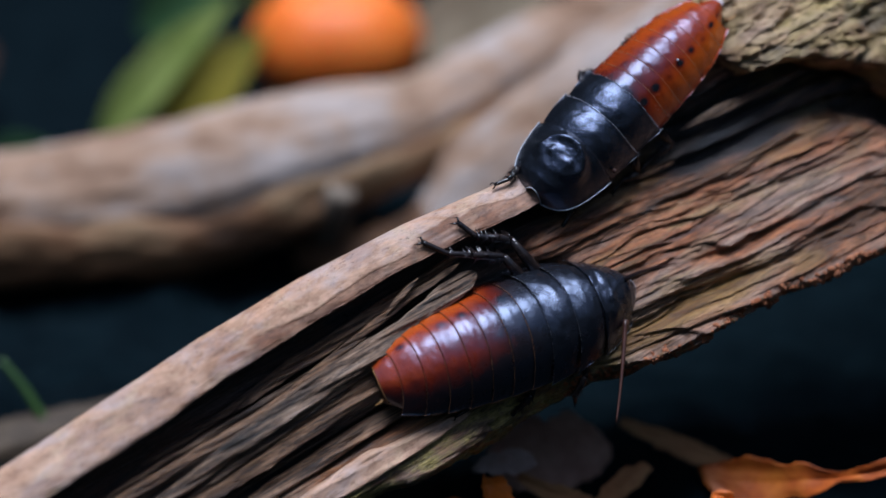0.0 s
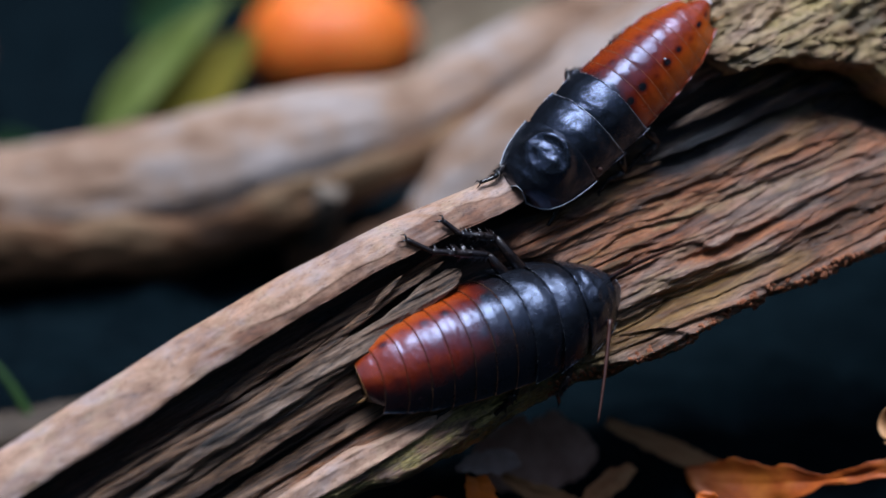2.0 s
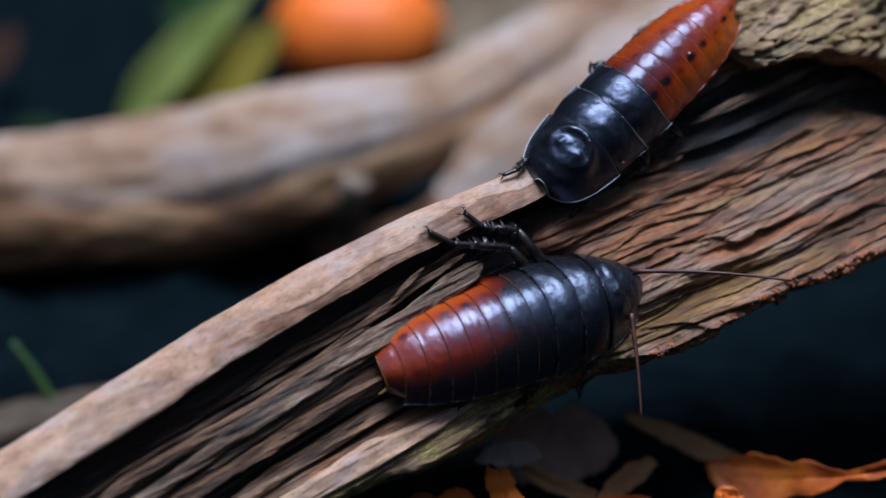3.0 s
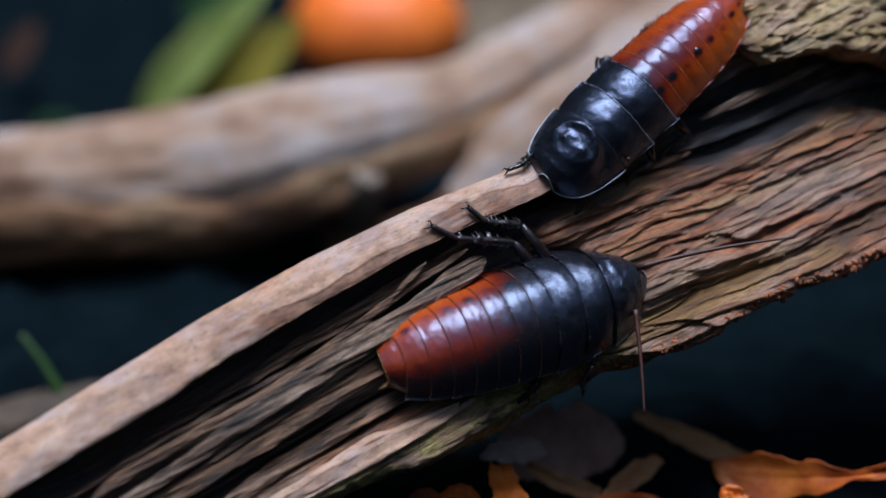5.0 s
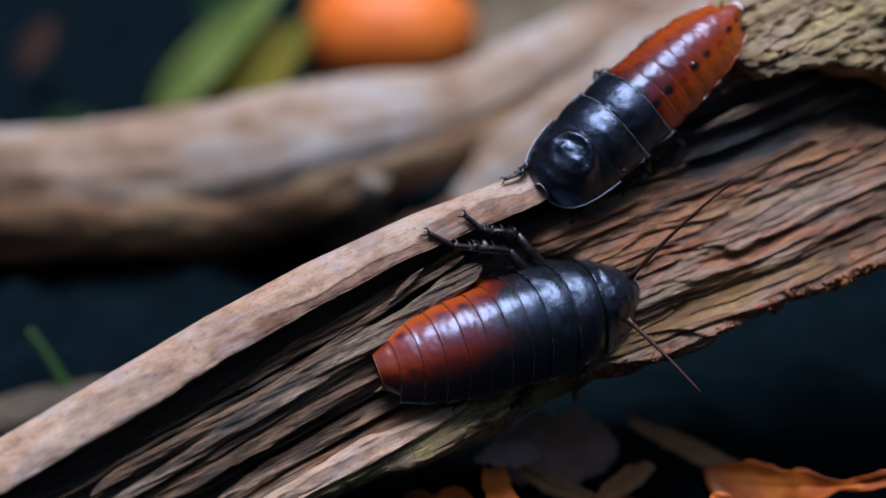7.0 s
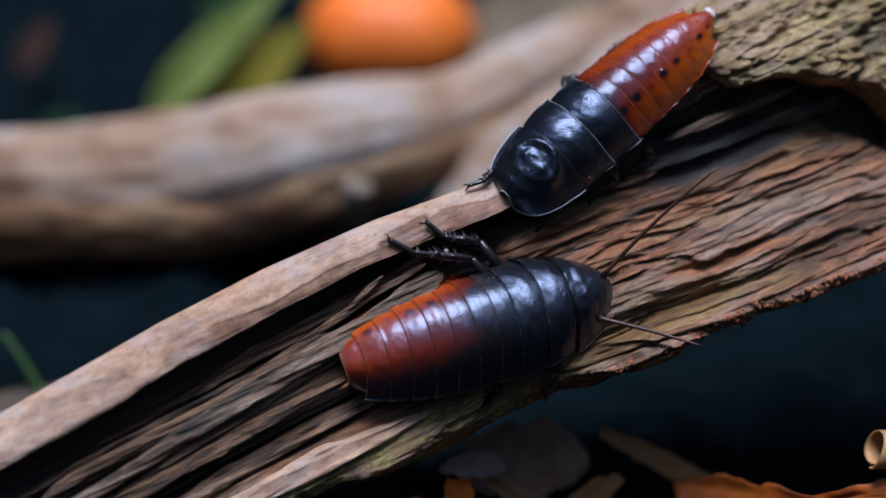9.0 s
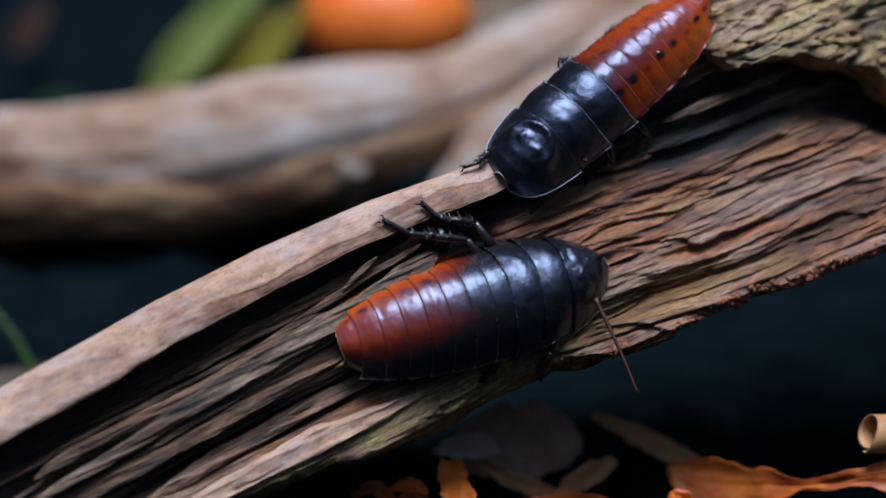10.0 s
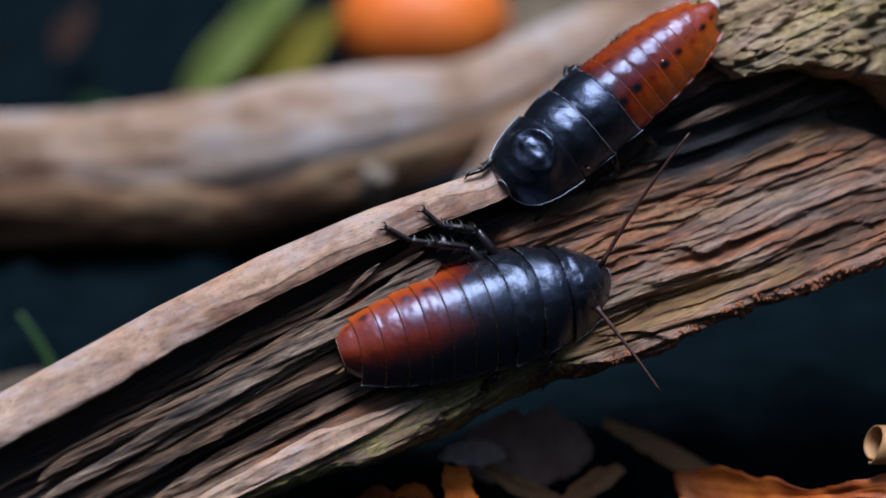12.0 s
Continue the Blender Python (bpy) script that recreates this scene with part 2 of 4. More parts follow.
def vnoise(x, y, seed=0):
    """Smooth random field of two numpy arrays, -1 to 1."""
    xi, yi = np.floor(x), np.floor(y)
    fx, fy = x - xi, y - yi
    fx, fy = fx * fx * (3 - 2 * fx), fy * fy * (3 - 2 * fy)
    a, b = lattice(xi, yi, seed), lattice(xi + 1, yi, seed)
    c, d = lattice(xi, yi + 1, seed), lattice(xi + 1, yi + 1, seed)
    return 2 * ((a * (1 - fx) + b * fx) * (1 - fy) + (c * (1 - fx) + d * fx) * fy) - 1


def fbm(x, y, seed=0, octaves=4):
    return sum(vnoise(x * 2 ** k, y * 2 ** k, seed + k) / 2 ** k for k in range(octaves))


def step(x, a, b):
    t = np.clip((x - a) / (b - a), 0, 1)
    return t * t * (3 - 2 * t)


def grid_mesh(name, X, Y, Z, wrap=False, attrs=None, caps=False):
    """A mesh from arrays of points, rows by columns; wrap closes each row into a ring."""
    r, c = X.shape
    co = np.stack([X, Y, Z], -1).reshape(-1, 3)
    i, j = np.meshgrid(np.arange(r - 1), np.arange(c if wrap else c - 1), indexing="ij")
    k = (j + 1) % c
    faces = np.stack([i * c + j, i * c + k, (i + 1) * c + k, (i + 1) * c + j], -1).reshape(-1, 4).tolist()
    if caps:
        faces += [list(range(c))[::-1], list(range((r - 1) * c, r * c))]
    me = bpy.data.meshes.new(name)
    me.from_pydata(co.tolist(), [], faces)
    for key, v in (attrs or {}).items():
        a = me.attributes.new(key, "FLOAT", "POINT")
        a.data.foreach_set("value", np.ascontiguousarray(v, dtype=np.float32).ravel())
    me.update()
    return me


def tube(points, radii, sides=10):
    """A bmesh tube through points, closed at both ends."""
    bm = bmesh.new()
    pts = [Vector(p) for p in points]
    rings, up = [], Vector((0.13, 0.31, 0.94))
    for i, p in enumerate(pts):
        t = (pts[min(i + 1, len(pts) - 1)] - pts[max(i - 1, 0)]).normalized()
        u = (up - t * up.dot(t)).normalized()
        v = t.cross(u)
        r = radii[i] if isinstance(radii, (list, tuple)) else radii
        rings.append([bm.verts.new(p + (u * math.cos(k * math.tau / sides) + v * math.sin(k * math.tau / sides)) * r) for k in range(sides)])
    for a, b in zip(rings, rings[1:]):
        for k in range(sides):
            bm.faces.new((a[k], a[(k + 1) % sides], b[(k + 1) % sides], b[k]))
    bm.faces.new(rings[0][::-1])
    bm.faces.new(rings[-1])
    return bm


def merge(bm, other):
    me = bpy.data.meshes.new("piece")
    other.to_mesh(me)
    other.free()
    bm.from_mesh(me)
    bpy.data.meshes.remove(me)
    return bm


def smooth_line(points, steps=10):
    """A rounded line through a few points."""
    p = [Vector(q) for q in points]
    p = [2 * p[0] - p[1]] + p + [2 * p[-1] - p[-2]]
    out = []
    for i in range(1, len(p) - 2):
        for k in range(steps):
            t = k / steps
            a, b, c, d = p[i - 1:i + 3]
            out.append(0.5 * ((2 * b) + (c - a) * t + (2 * a - 5 * b + 4 * c - d) * t * t + (3 * b - a - 3 * c + d) * t ** 3))
    return out + [p[-2]]


# ---- the leaning log: its own space has x along the grain, y up the face, z out of the face ----
AX, DN = Vector((0.8701, 0.4531, 0.1940)), Vector((0.4002, -0.4197, -0.8147))
OUT = DN.cross(AX)
LOG = Matrix(((AX.x, -DN.x, OUT.x, 0), (AX.y, -DN.y, OUT.y, 0), (AX.z, -DN.z, OUT.z, 0.104), (0, 0, 0, 1)))


def on_log(s, w, h):
    """World place of s mm along the log, w mm down its face, h mm out of it."""
    return LOG @ Vector((s / 1000, -w / 1000, h / 1000))


def top_edge(s):
    return np.interp(s, [-200, -95, -48, -25, 0, 24, 50, 80, 120, 220], [4.6, 0.8, -2.7, -3.5, -2.8, -0.3, -4, -11, -12, -8])


def rim_edge(s):
    return np.interp(s, [-200, -94, -74, -61, -48, -35, -22, -9, 2, 12, 24, 45], [20, 10.6, 9.2, 8.3, 6.7, 6.1, 5.5, 5.3, 5.8, 6.3, 7.2, 6.0]) + 0.20 * vnoise(s / 9, s * 0, 3) + 0.12 * vnoise(s / 1.7, s * 0, 4)


def low_edge(s):
    return np.interp(s, [-200, -100, -42, -8, 11, 32, 51, 68, 92, 220], [41, 43, 44, 48, 47.2, 49.5, 51.0, 52.2, 55, 62]) + 0.75 * fbm(s / 11, s * 0, 7, 5)


def face_edge(s):
    return np.interp(s, [20, 40, 54, 66, 73, 91, 102, 110, 116, 130, 220], [12, 13.8, 15.5, 19, 20.6, 21, 23.5, 29, 35, 40, 46])


def log_height(s, w):
    """Height of the log's face out of its plane, in mm."""
    wob = 1.2 * vnoise(s / 34, w * 0, 11) + 0.4 * vnoise(s / 9, w * 0, 12)
    ww = w + wob
    # hollow with split fibres on the one half
    teeth = [(9, -12.0, -11), (14.5, -11.5, -9.0), (19.5, -11, -7.6), (24.5, -10.5, -7.0), (29.5, -9.5, -6.0), (33.5, -1.0, 3.6)]
    hl = np.full_like(s, -10.0)
    for (a, lo, hi), nxt in zip(teeth, [t[0] for t in teeth[1:]] + [45.0]):
        c = np.clip((ww - a) / (nxt - a), 0, 1)
        hl = np.where(ww >= a, lo + (hi - lo) * c ** 0.7, hl)
    hl = hl + 0.5 * fbm(s / 16, ww / 1.3, 21, 3)
    # broad face of the other half, below a deep wet groove
    fe = face_edge(s)
    hr = np.where(ww < fe, -4.2 - 8.5 * np.sin(np.pi * np.clip((ww - 4) / (fe - 4), 0, 1)) ** 0.6, -4.2 + (ww - fe) * 12.0 / np.maximum(41 - fe, 6.0))
    hr = np.where(ww < 4, -4.2 - 0.6 * (4 - ww), hr)
    hr = hr - 3.4 * np.exp(-((ww - 40.5 - 0.03 * (s - 40)) / 2.2) ** 2) * step(s, 15, 30) * (1 - step(s, 58, 66))
    hr = hr + 0.8 * fbm(s / 26, (ww - 0.10 * s) / 2.6, 31, 5) + 0.6 * np.abs(vnoise(s / 38, (ww - 0.06 * s) / 1.5, 35)) * step(ww, 12, 18)
    hr = hr - 0.45 * step(vnoise(s / 16, (ww - 0.05 * s) / 1.2, 41), 0.42, 0.62) * step(ww, 14, 20) + 0.4 * fbm(s / 9, (ww - 0.08 * s) / 0.8, 45, 3) - 1.7 * np.exp(-(vnoise(s / 30, (ww - 0.07 * s) / 3.4, 47) / 0.08) ** 2) * step(vnoise(s / 19, ww / 6, 48), -0.35, 0.2)
    for pitch, slope, depth, seed in ((4.6, 0.085, 1.5, 401), (2.3, 0.07, 0.8, 411), (1.3, 0.06, 0.4, 421)):
        c = (ww - slope * s) / pitch + 0.7 * vnoise(s / 22, ww / 7, seed) + 0.22 * vnoise(s / 6, ww / 3, seed + 1)
        saw = c - np.floor(c)
        some = step(vnoise(s / 17, np.floor(c) * 3.7, seed + 2), -0.35, 0.25)
        hr = hr + depth * some * (saw ** 1.4 - 0.5) * step(ww, fe - 1, fe + 4)
    k = step(s + 3 * vnoise(s / 8, w / 3, 51), 14, 30)
    h = hl * (1 - k) + hr * k
    deep = 4.5 + 6.0 * step(s, -16, -2) * (1 - step(s, 18, 34))
    under = np.clip((w - (low_edge(s) - deep)) / deep, 0, 1)
    return h + k * step(w, 14, 20) * (0.22 * fbm(s / 4.5, (ww - 0.06 * s) / 0.8, 55, 3) - 0.35 * step(vnoise(s / 8, (ww - 0.05 * s) / 1.6, 57), 0.55, 0.8)) - (9 + 4 * k) * under ** 2.2 + under ** 0.7 * (0.9 * fbm(s / 6, w / 2.5, 61, 3) + 0.8 * vnoise(s / 1.3, w / 0.8, 62) + 0.5 * vnoise(s / 0.8, w / 0.6, 63))


def build_log():
    log = new("fallen_log")
    log.matrix_world = LOG
    tagged(log, "weathered split log, hollowed and barkless, leaning over dark litter", "log")
    s = np.arange(-200, 215, 0.55)
    q = np.linspace(0, 1, 230)
    S, Q = np.meshgrid(s, q, indexing="ij")
    T, B = top_edge(S) + 4 * (1 - step(S, 20, 40)), low_edge(S)
    W = T + (B - T) * Q
    H = log_height(S, W)
    # rounded back
    ang = np.linspace(0, math.pi, 44)[1:-1]
    S2, A2 = np.meshgrid(s, ang, indexing="ij")
    hb, ht = H[:, -1:], H[:, :1]
    top = top_edge(S2) + 4 * (1 - step(S2, 20, 40))
    mid, half = (top + low_edge(S2)) / 2, (low_edge(S2) - top) / 2
    W2 = mid + half * np.cos(A2) + 0.8 * vnoise(S2 / 12, A2 * 4, 71)
    H2 = hb + (ht - hb) * A2 / math.pi - 44 * np.sin(A2) + 0.8 * vnoise(S2 / 12, A2 * 4, 72)
    S, W, H = (np.concatenate(p, 1) for p in ((S, S2), (W, W2), (H, H2)))
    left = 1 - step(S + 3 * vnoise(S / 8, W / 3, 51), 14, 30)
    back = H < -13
    # hollow and groove: dark wet wood, the hollow's depth shade painted in
    rot_shade = left * 0.78 * (1 - step(W, 32, 34))
    rot_shade = rot_shade + (1 - left) * (step(W, 2, 5) * (1 - step(W - face_edge(S) + 2.0 * vnoise(S / 14, W / 3, 81), -1.0, 2.5)) * 0.95)
    rot_shade = np.clip(rot_shade + 0.5 * step(W, low_edge(S) - 1.5, low_edge(S) + 1) + 0.5 * step(fbm(S / 17, (W - 0.07 * S) / 1.9, 83, 5), 0.4, 0.75), 0, 1)
    rot_shade = np.clip(rot_shade + left * step(W, 33, 35) * 0.35 * step(fbm(S / 6, W / 2.6, 89, 4), 0.15, 0.55), 0, 1)
    # below the lower insect: rot together with its shadow, painted dark
    rot_shade = np.clip(rot_shade + left * step(S, -18, -6) * step(W, 29, 33) * 0.55, 0, 1)
    # the log's back and underside are coloured dark
    rot_shade = np.where(back, 0.9, rot_shade)
    gold = (1 - left) * np.exp(-((W - 41 - 0.03 * (S - 40)) / 2.6) ** 2) * (1 - step(S, 60, 75)) * 0.9 + 0.35 * (1 - left) * step(fbm(S / 18, W / 4, 85), 0.2, 0.7)
    gold = gold + left * step(W, 33, 35) * 0.12
    gold = gold + (1 - left) * step(W, low_edge(S) - 4.5, low_edge(S) - 2) * step(vnoise(S / 2.2, W / 0.9, 87), -0.2, 0.3) * 0.9
    moss = left * step(W, 35, 41) * 1.0 + (1 - left) * step(S, 84, 100) * step(-W, -30, -8) * 0.6
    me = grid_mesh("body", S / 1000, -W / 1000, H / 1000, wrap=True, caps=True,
                   attrs={"rot_shade": rot_shade, "gold": np.where(back, 0, np.clip(gold, 0, 1)), "moss": moss})
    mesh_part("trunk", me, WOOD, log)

    # smooth pale outer rim that overhangs the hollow
    s = np.arange(-200, 44, 0.6)
    prof = np.array([(0.5, -11), (0.3, -9.5), (0.16, -7.2), (0.09, -5.2), (0.14, -3.6), (0.28, -2.3), (0.42, -1.4), (0.56, -0.6), (0.7, 0.1), (0.82, 0.65), (0.92, 0.95),
                     (0.98, 0.9), (1.0, 0.3), (0.99, -0.8), (0.95, -2.2), (0.88, -3.8), (0.78, -6.5), (0.68, -11)])
    t = np.linspace(0, len(prof) - 1, 90)
    qa, ha = np.interp(t, range(len(prof)), prof[:, 0]), np.interp(t, range(len(prof)), prof[:, 1])
    S, QA = np.meshgrid(s, qa, indexing="ij")
    _, HA = np.meshgrid(s, ha, indexing="ij")
    T, R = top_edge(S), rim_edge(S)
    W = T + (R - T) * QA
    lip = np.exp(-((QA - 0.95) / 0.08) ** 2)
    H = HA + 0.35 * fbm(S / 24, W / 4, 91, 3) + 0.15 * lip * vnoise(S / 1.6, W / 1.0, 93) - 0.25 * lip * step(vnoise(S / 4, W / 2, 94), 0.2, 0.6)
    H = H - 5 * step(S, 26, 42)
    # darker on the rim's underside and in patches along the lip
    rot_shade = np.clip(np.where(HA < -2, step(-HA, 1, 4), 0) * step(QA, 0.6, 0.8) + 0.3 * lip * step(vnoise(S / 9, W / 2, 95), -0.2, 0.4), 0, 1)
    peel = 0.68 - 0.20 * step(S, -40, 5) + 0.16 * fbm(S / 13, W * 0, 96, 5) + 0.10 * vnoise(S / 5, W / 1.0, 99)
    red = np.clip(step(S + 6 * vnoise(S / 5, W, 98), -48, -34) * step(QA, peel, peel + 0.05) * (0.75 + 0.25 * vnoise(S / 6, W / 0.6, 100)) + 0.4 * step(fbm(S / 11, W / 4, 97, 4), 0.45, 0.75), 0, 1)
    H = H - 0.22 * step(S, -48, -34) * step(QA, peel, peel + 0.06) * (1 - step(QA, 0.95, 1.0))
    me = grid_mesh("rim", S / 1000, -W / 1000, H / 1000, wrap=True, caps=True, attrs={"rot_shade": rot_shade, "gold": red, "moss": rot_shade * 0})
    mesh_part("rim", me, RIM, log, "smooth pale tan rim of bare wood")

    # long split fibres in the hollow: each runs through places s, w with a width, in mm
    def splinter(line, h, seed, brown=0.0, label="", decay=0.08, flat=0.6, lean=0.3, wood=GREYWOOD):
        n = max(12, int((line[-1][0] - line[0][0]) / 0.5))
        s = np.linspace(line[0][0], line[-1][0], n)
        a = np.linspace(0, math.tau, 54, endpoint=False)
        S, A = np.meshgrid(s, a, indexing="ij")
        at = [p[0] for p in line]
        near = np.hanning(int(6 / ((s[-1] - s[0]) / n)) | 1)
        near = near / near.sum() if near.sum() > 0 else np.ones(1)

        def eased(col):
            v = np.interp(s, at, [p[col] for p in line])
            return np.convolve(np.pad(v, len(near) // 2, mode="edge"), near, "valid")[:n, None] + 0 * A
        cw = eased(1) + 0.5 * vnoise(S / 24, S * 0, seed) + 0.2 * vnoise(S / 6, S * 0, seed + 1)
        ends = np.clip(np.minimum(S - s[0], s[-1] - S) / 3.0, 0, 1) ** 0.5
        wide = eased(2) * (ends + 0.03)
        ca, sa = np.sign(np.cos(A)) * np.abs(np.cos(A)) ** flat, np.sign(np.sin(A)) * np.abs(np.sin(A)) ** flat
        rag = 1 + 0.22 * vnoise(S / 11, np.cos(A) * 2 + 5, seed + 2) + 0.09 * vnoise(S / 2.2, np.cos(A) * 3 + 9, seed + 4)
        W = cw + wide / 2 * ca * rag
        ridges = 0.55 * fbm(S / 26, (W - 0.03 * S) / 0.75, seed + 3, 3) + 0.22 * vnoise(S / 5, W / 0.4, seed + 7)
        H = h + (W - cw) * lean + np.minimum(wide, 3.2) * 0.38 * sa + ridges * step(sa, -0.2, 0.4) * np.minimum(wide, 2.5) / 2.5 + 0.4 * vnoise(S / 18, S * 0, seed + 5)
        z = np.clip(decay + 0.5 * vnoise(S / 12, W / 1.2, seed + 6), 0, 1)
        tone = np.clip(brown + 0.3 * vnoise(S / 15, W / 1.5, seed + 8), 0, 1)
        me = grid_mesh("splinter", S / 1000, -W / 1000, H / 1000, wrap=True, caps=True, attrs={"rot_shade": z, "gold": tone, "moss": z * 0})
        mesh_part("splinter", me, wood, log, label)

    splinter([(-84, 20.0, 1.4), (-81, 18.9, 2.0), (-76, 18.0, 2.2), (-65, 17.6, 2.0), (-55, 17.9, 2.2), (-46, 17.7, 2.0), (-36, 16.4, 1.8), (-25, 14.6, 1.6), (-12, 12.2, 1.3), (6, 10, 1)], -1.8, 101, 0.75, "curved brown splinter with a rounded free end", 0.05)
    splinter([(-104, 26.6, 1.4), (-82, 22.9, 1.8), (-73, 22.3, 2.1), (-62, 21.1, 2.5), (-48, 19.4, 3.4), (-36, 18.2, 4.2), (-24, 17.2, 4.8), (-12, 16.2, 4.6), (8, 13.5, 3)], 0.4, 111, 0.0, "broad grey fibrous splinter", -0.3)
    splinter([(-66, 24.0, 0.9), (-56, 22.6, 1.4), (-44, 21.6, 1.6), (-30, 20.6, 1.5), (-15, 19.6, 1.4), (4, 17, 1)], -0.3, 117, 0.15, "", -0.2)
    splinter([(-116, 31, 2), (-90, 28.2, 2.6), (-75, 26.6, 3.0), (-57, 25.4, 3.5), (-44, 24.3, 3.7), (-34, 23.9, 3.7), (-20, 23.0, 3.2), (0, 21, 2)], -0.8, 121, 0.85, "broad brown splinter", -0.05)
    splinter([(-104, 37, 2), (-60, 33.0, 2.8), (-41, 31.7, 3.2), (-28, 30.6, 3.2), (-16, 30.4, 2.8), (2, 29, 2)], -1.8, 131, 0.65, "broad brown splinter", 0.05)
    splinter([(-48, 14.8, 1.2), (-27, 12.7, 2.8), (-8, 10.6, 2.6), (8, 9.4, 1.5)], -5.0, 141, 0.6, "", 0.35)
    splinter([(-70, 14.8, 0.8), (-50, 14.6, 1.2), (-30, 11.2, 1.0)], -5.6, 146, 0.6, "", 0.4)
    for i in range(6):
        w0 = 13.5 + 3.4 * i + 0.6 * math.sin(i * 6.1)
        s0 = -96 + 9 * math.sin(i * 2.7)
        splinter([(s0, w0 + 5.2, 0.7), (s0 + 40, w0 + 2.6, 1.0), (s0 + 78 + 12 * math.sin(i * 1.9), w0 + 0.6, 0.7)], -4.4 + 0.7 * math.sin(i * 3.3), 460 + 9 * i, 0.4 + 0.25 * math.sin(i * 4.1), "", 0.5)
    splinter([(-96, 41.6, 2.5), (-70, 39.2, 3.2), (-47, 37.6, 4.2), (-30, 37.0, 4.8), (-19, 37.0, 3.4), (-6, 37.8, 0.7)], 1.5, 171, 0.0, "pale flat strip of bare wood", -0.45, 0.5, 0.22, RIM)
    splinter([(-13.5, 11.8, 0.6), (-9, 10.1, 1.3), (-3.5, 8.7, 0.7)], -0.6, 151, 0.5, "short pale chip", -0.2)
    splinter([(38, 15.6, 1.0), (43, 15.6, 1.8), (49, 15.9, 1.0)], -4.6, 153, 1.0, "short orange-brown chip", -0.3)
    splinter([(49, 13.8, 0.8), (54, 14.2, 1.8), (61, 14.9, 0.9)], -4.8, 155, 1.0, "short orange-brown chip", -0.3)
    splinter([(70, 22.2, 0.8), (78, 21.5, 1.8), (91, 21.4, 0.8)], -2.6, 157, 0.7, "torn pale strip along the groove", -0.3)

    splinter([(66, 9.6, 1.2), (76, 10.2, 2.2), (86, 10.6, 2.2), (100, 11.6, 1.2)], -5.2, 161, 0.0, "pinkish chip in the wet groove", 0.2)
    splinter([(56, 12.6, 2.4), (72, 14.8, 3.6), (90, 16.2, 3.6), (108, 18.5, 3), (130, 26, 2)], -8.2, 165, 0.0, "wet black ridge in the groove", 0.9)
    # crumbs of rotten wood along the torn lower edge
    rnd = random.Random(77)
    bm = bmesh.new()
    for i in range(520):
        cs = rnd.uniform(14, 125)
        cw = float(low_edge(np.array([cs]))[0]) - rnd.uniform(1.6, 4.6)
        ch = float(log_height(np.array([cs]), np.array([cw]))[0])
        made = bmesh.ops.create_icosphere(bm, subdivisions=1, radius=1)["verts"]
        size = rnd.choice((0.2, 0.3, 0.3, 0.4, 0.45, 0.6)) * (1.25 if cs > 60 else 1)
        spin = Matrix.Rotation(rnd.uniform(0, 6.3), 3, "Z")
        for v in made:
            q = spin @ Vector((v.co.x * 1.5, v.co.y, v.co.z * 0.8)) * size * rnd.uniform(0.7, 1.25)
            v.co = ((cs + q.x) / 1000, (-cw + q.y) / 1000, (ch + q.z) / 1000)
    crumbs = part("rotten_wood", bm, CRUMB, log, "crumbling red-brown wood bits")
    tagged(crumbs, kind="stuff")

    # rough bark left on the crown of the log
    s, q = np.arange(68, 170, 0.35), np.linspace(0, 1, 150)
    S, Q = np.meshgrid(s, q, indexing="ij")
    lowb = np.interp(S, [68, 76, 80, 84, 91, 98, 104, 109, 113, 116, 122, 215], [-5, -1.5, -0.5, 3.8, 7.5, 9.1, 12.3, 15.7, 20, 27, 34, 42]) + 1.5 * vnoise(S / 7, S * 0, 161) + 0.6 * vnoise(S / 2, S * 0, 162)
    W = top_edge(S) - 1.5 + (lowb - top_edge(S) + 1.5) * Q
    crust = np.maximum(0, 1 - (2 * Q - 1) ** 20) ** 0.5 * step(S, 68, 76)
    H = -6 + crust * (6.0 + 2.3 * fbm(S / 13, W / 5.5, 163, 4) + 0.9 * vnoise(S / 3.6, W / 1.3, 167) + 0.5 * vnoise(S / 1.2, W / 0.7, 168) - 1.3 * np.exp(-(fbm(S / 14, W / 2.0, 171, 3) / 0.12) ** 2)) + 3.5 * Q * crust - 0.62 * np.maximum(0, 5 - W)
    Hb = -9.0 - 0.62 * np.maximum(0, 5 - W)
    S, W, H = np.concatenate((S, S[:, ::-1]), 1), np.concatenate((W, W[:, ::-1]), 1), np.concatenate((H, Hb[:, ::-1]), 1)
    # darker in the dips and creases of the crust
    rot_shade = np.clip(0.6 * step(-fbm(S / 13, W / 5.5, 163, 4), 0.35, 0.7) + 0.5 * np.exp(-(fbm(S / 14, W / 2.0, 171, 3) / 0.10) ** 2), 0, 1)
    me = grid_mesh("bark", S / 1000, -W / 1000, H / 1000, wrap=True, caps=True,
                   attrs={"rot_shade": rot_shade, "gold": np.clip(0.25 + 0.3 * vnoise(S / 5, W / 2, 177), 0, 1), "moss": np.clip(0.12 + 0.6 * vnoise(S / 9, W / 4, 169), 0, 1)})
    mesh_part("bark", me, BARK, log, "rough bark crust with olive moss")
    return log


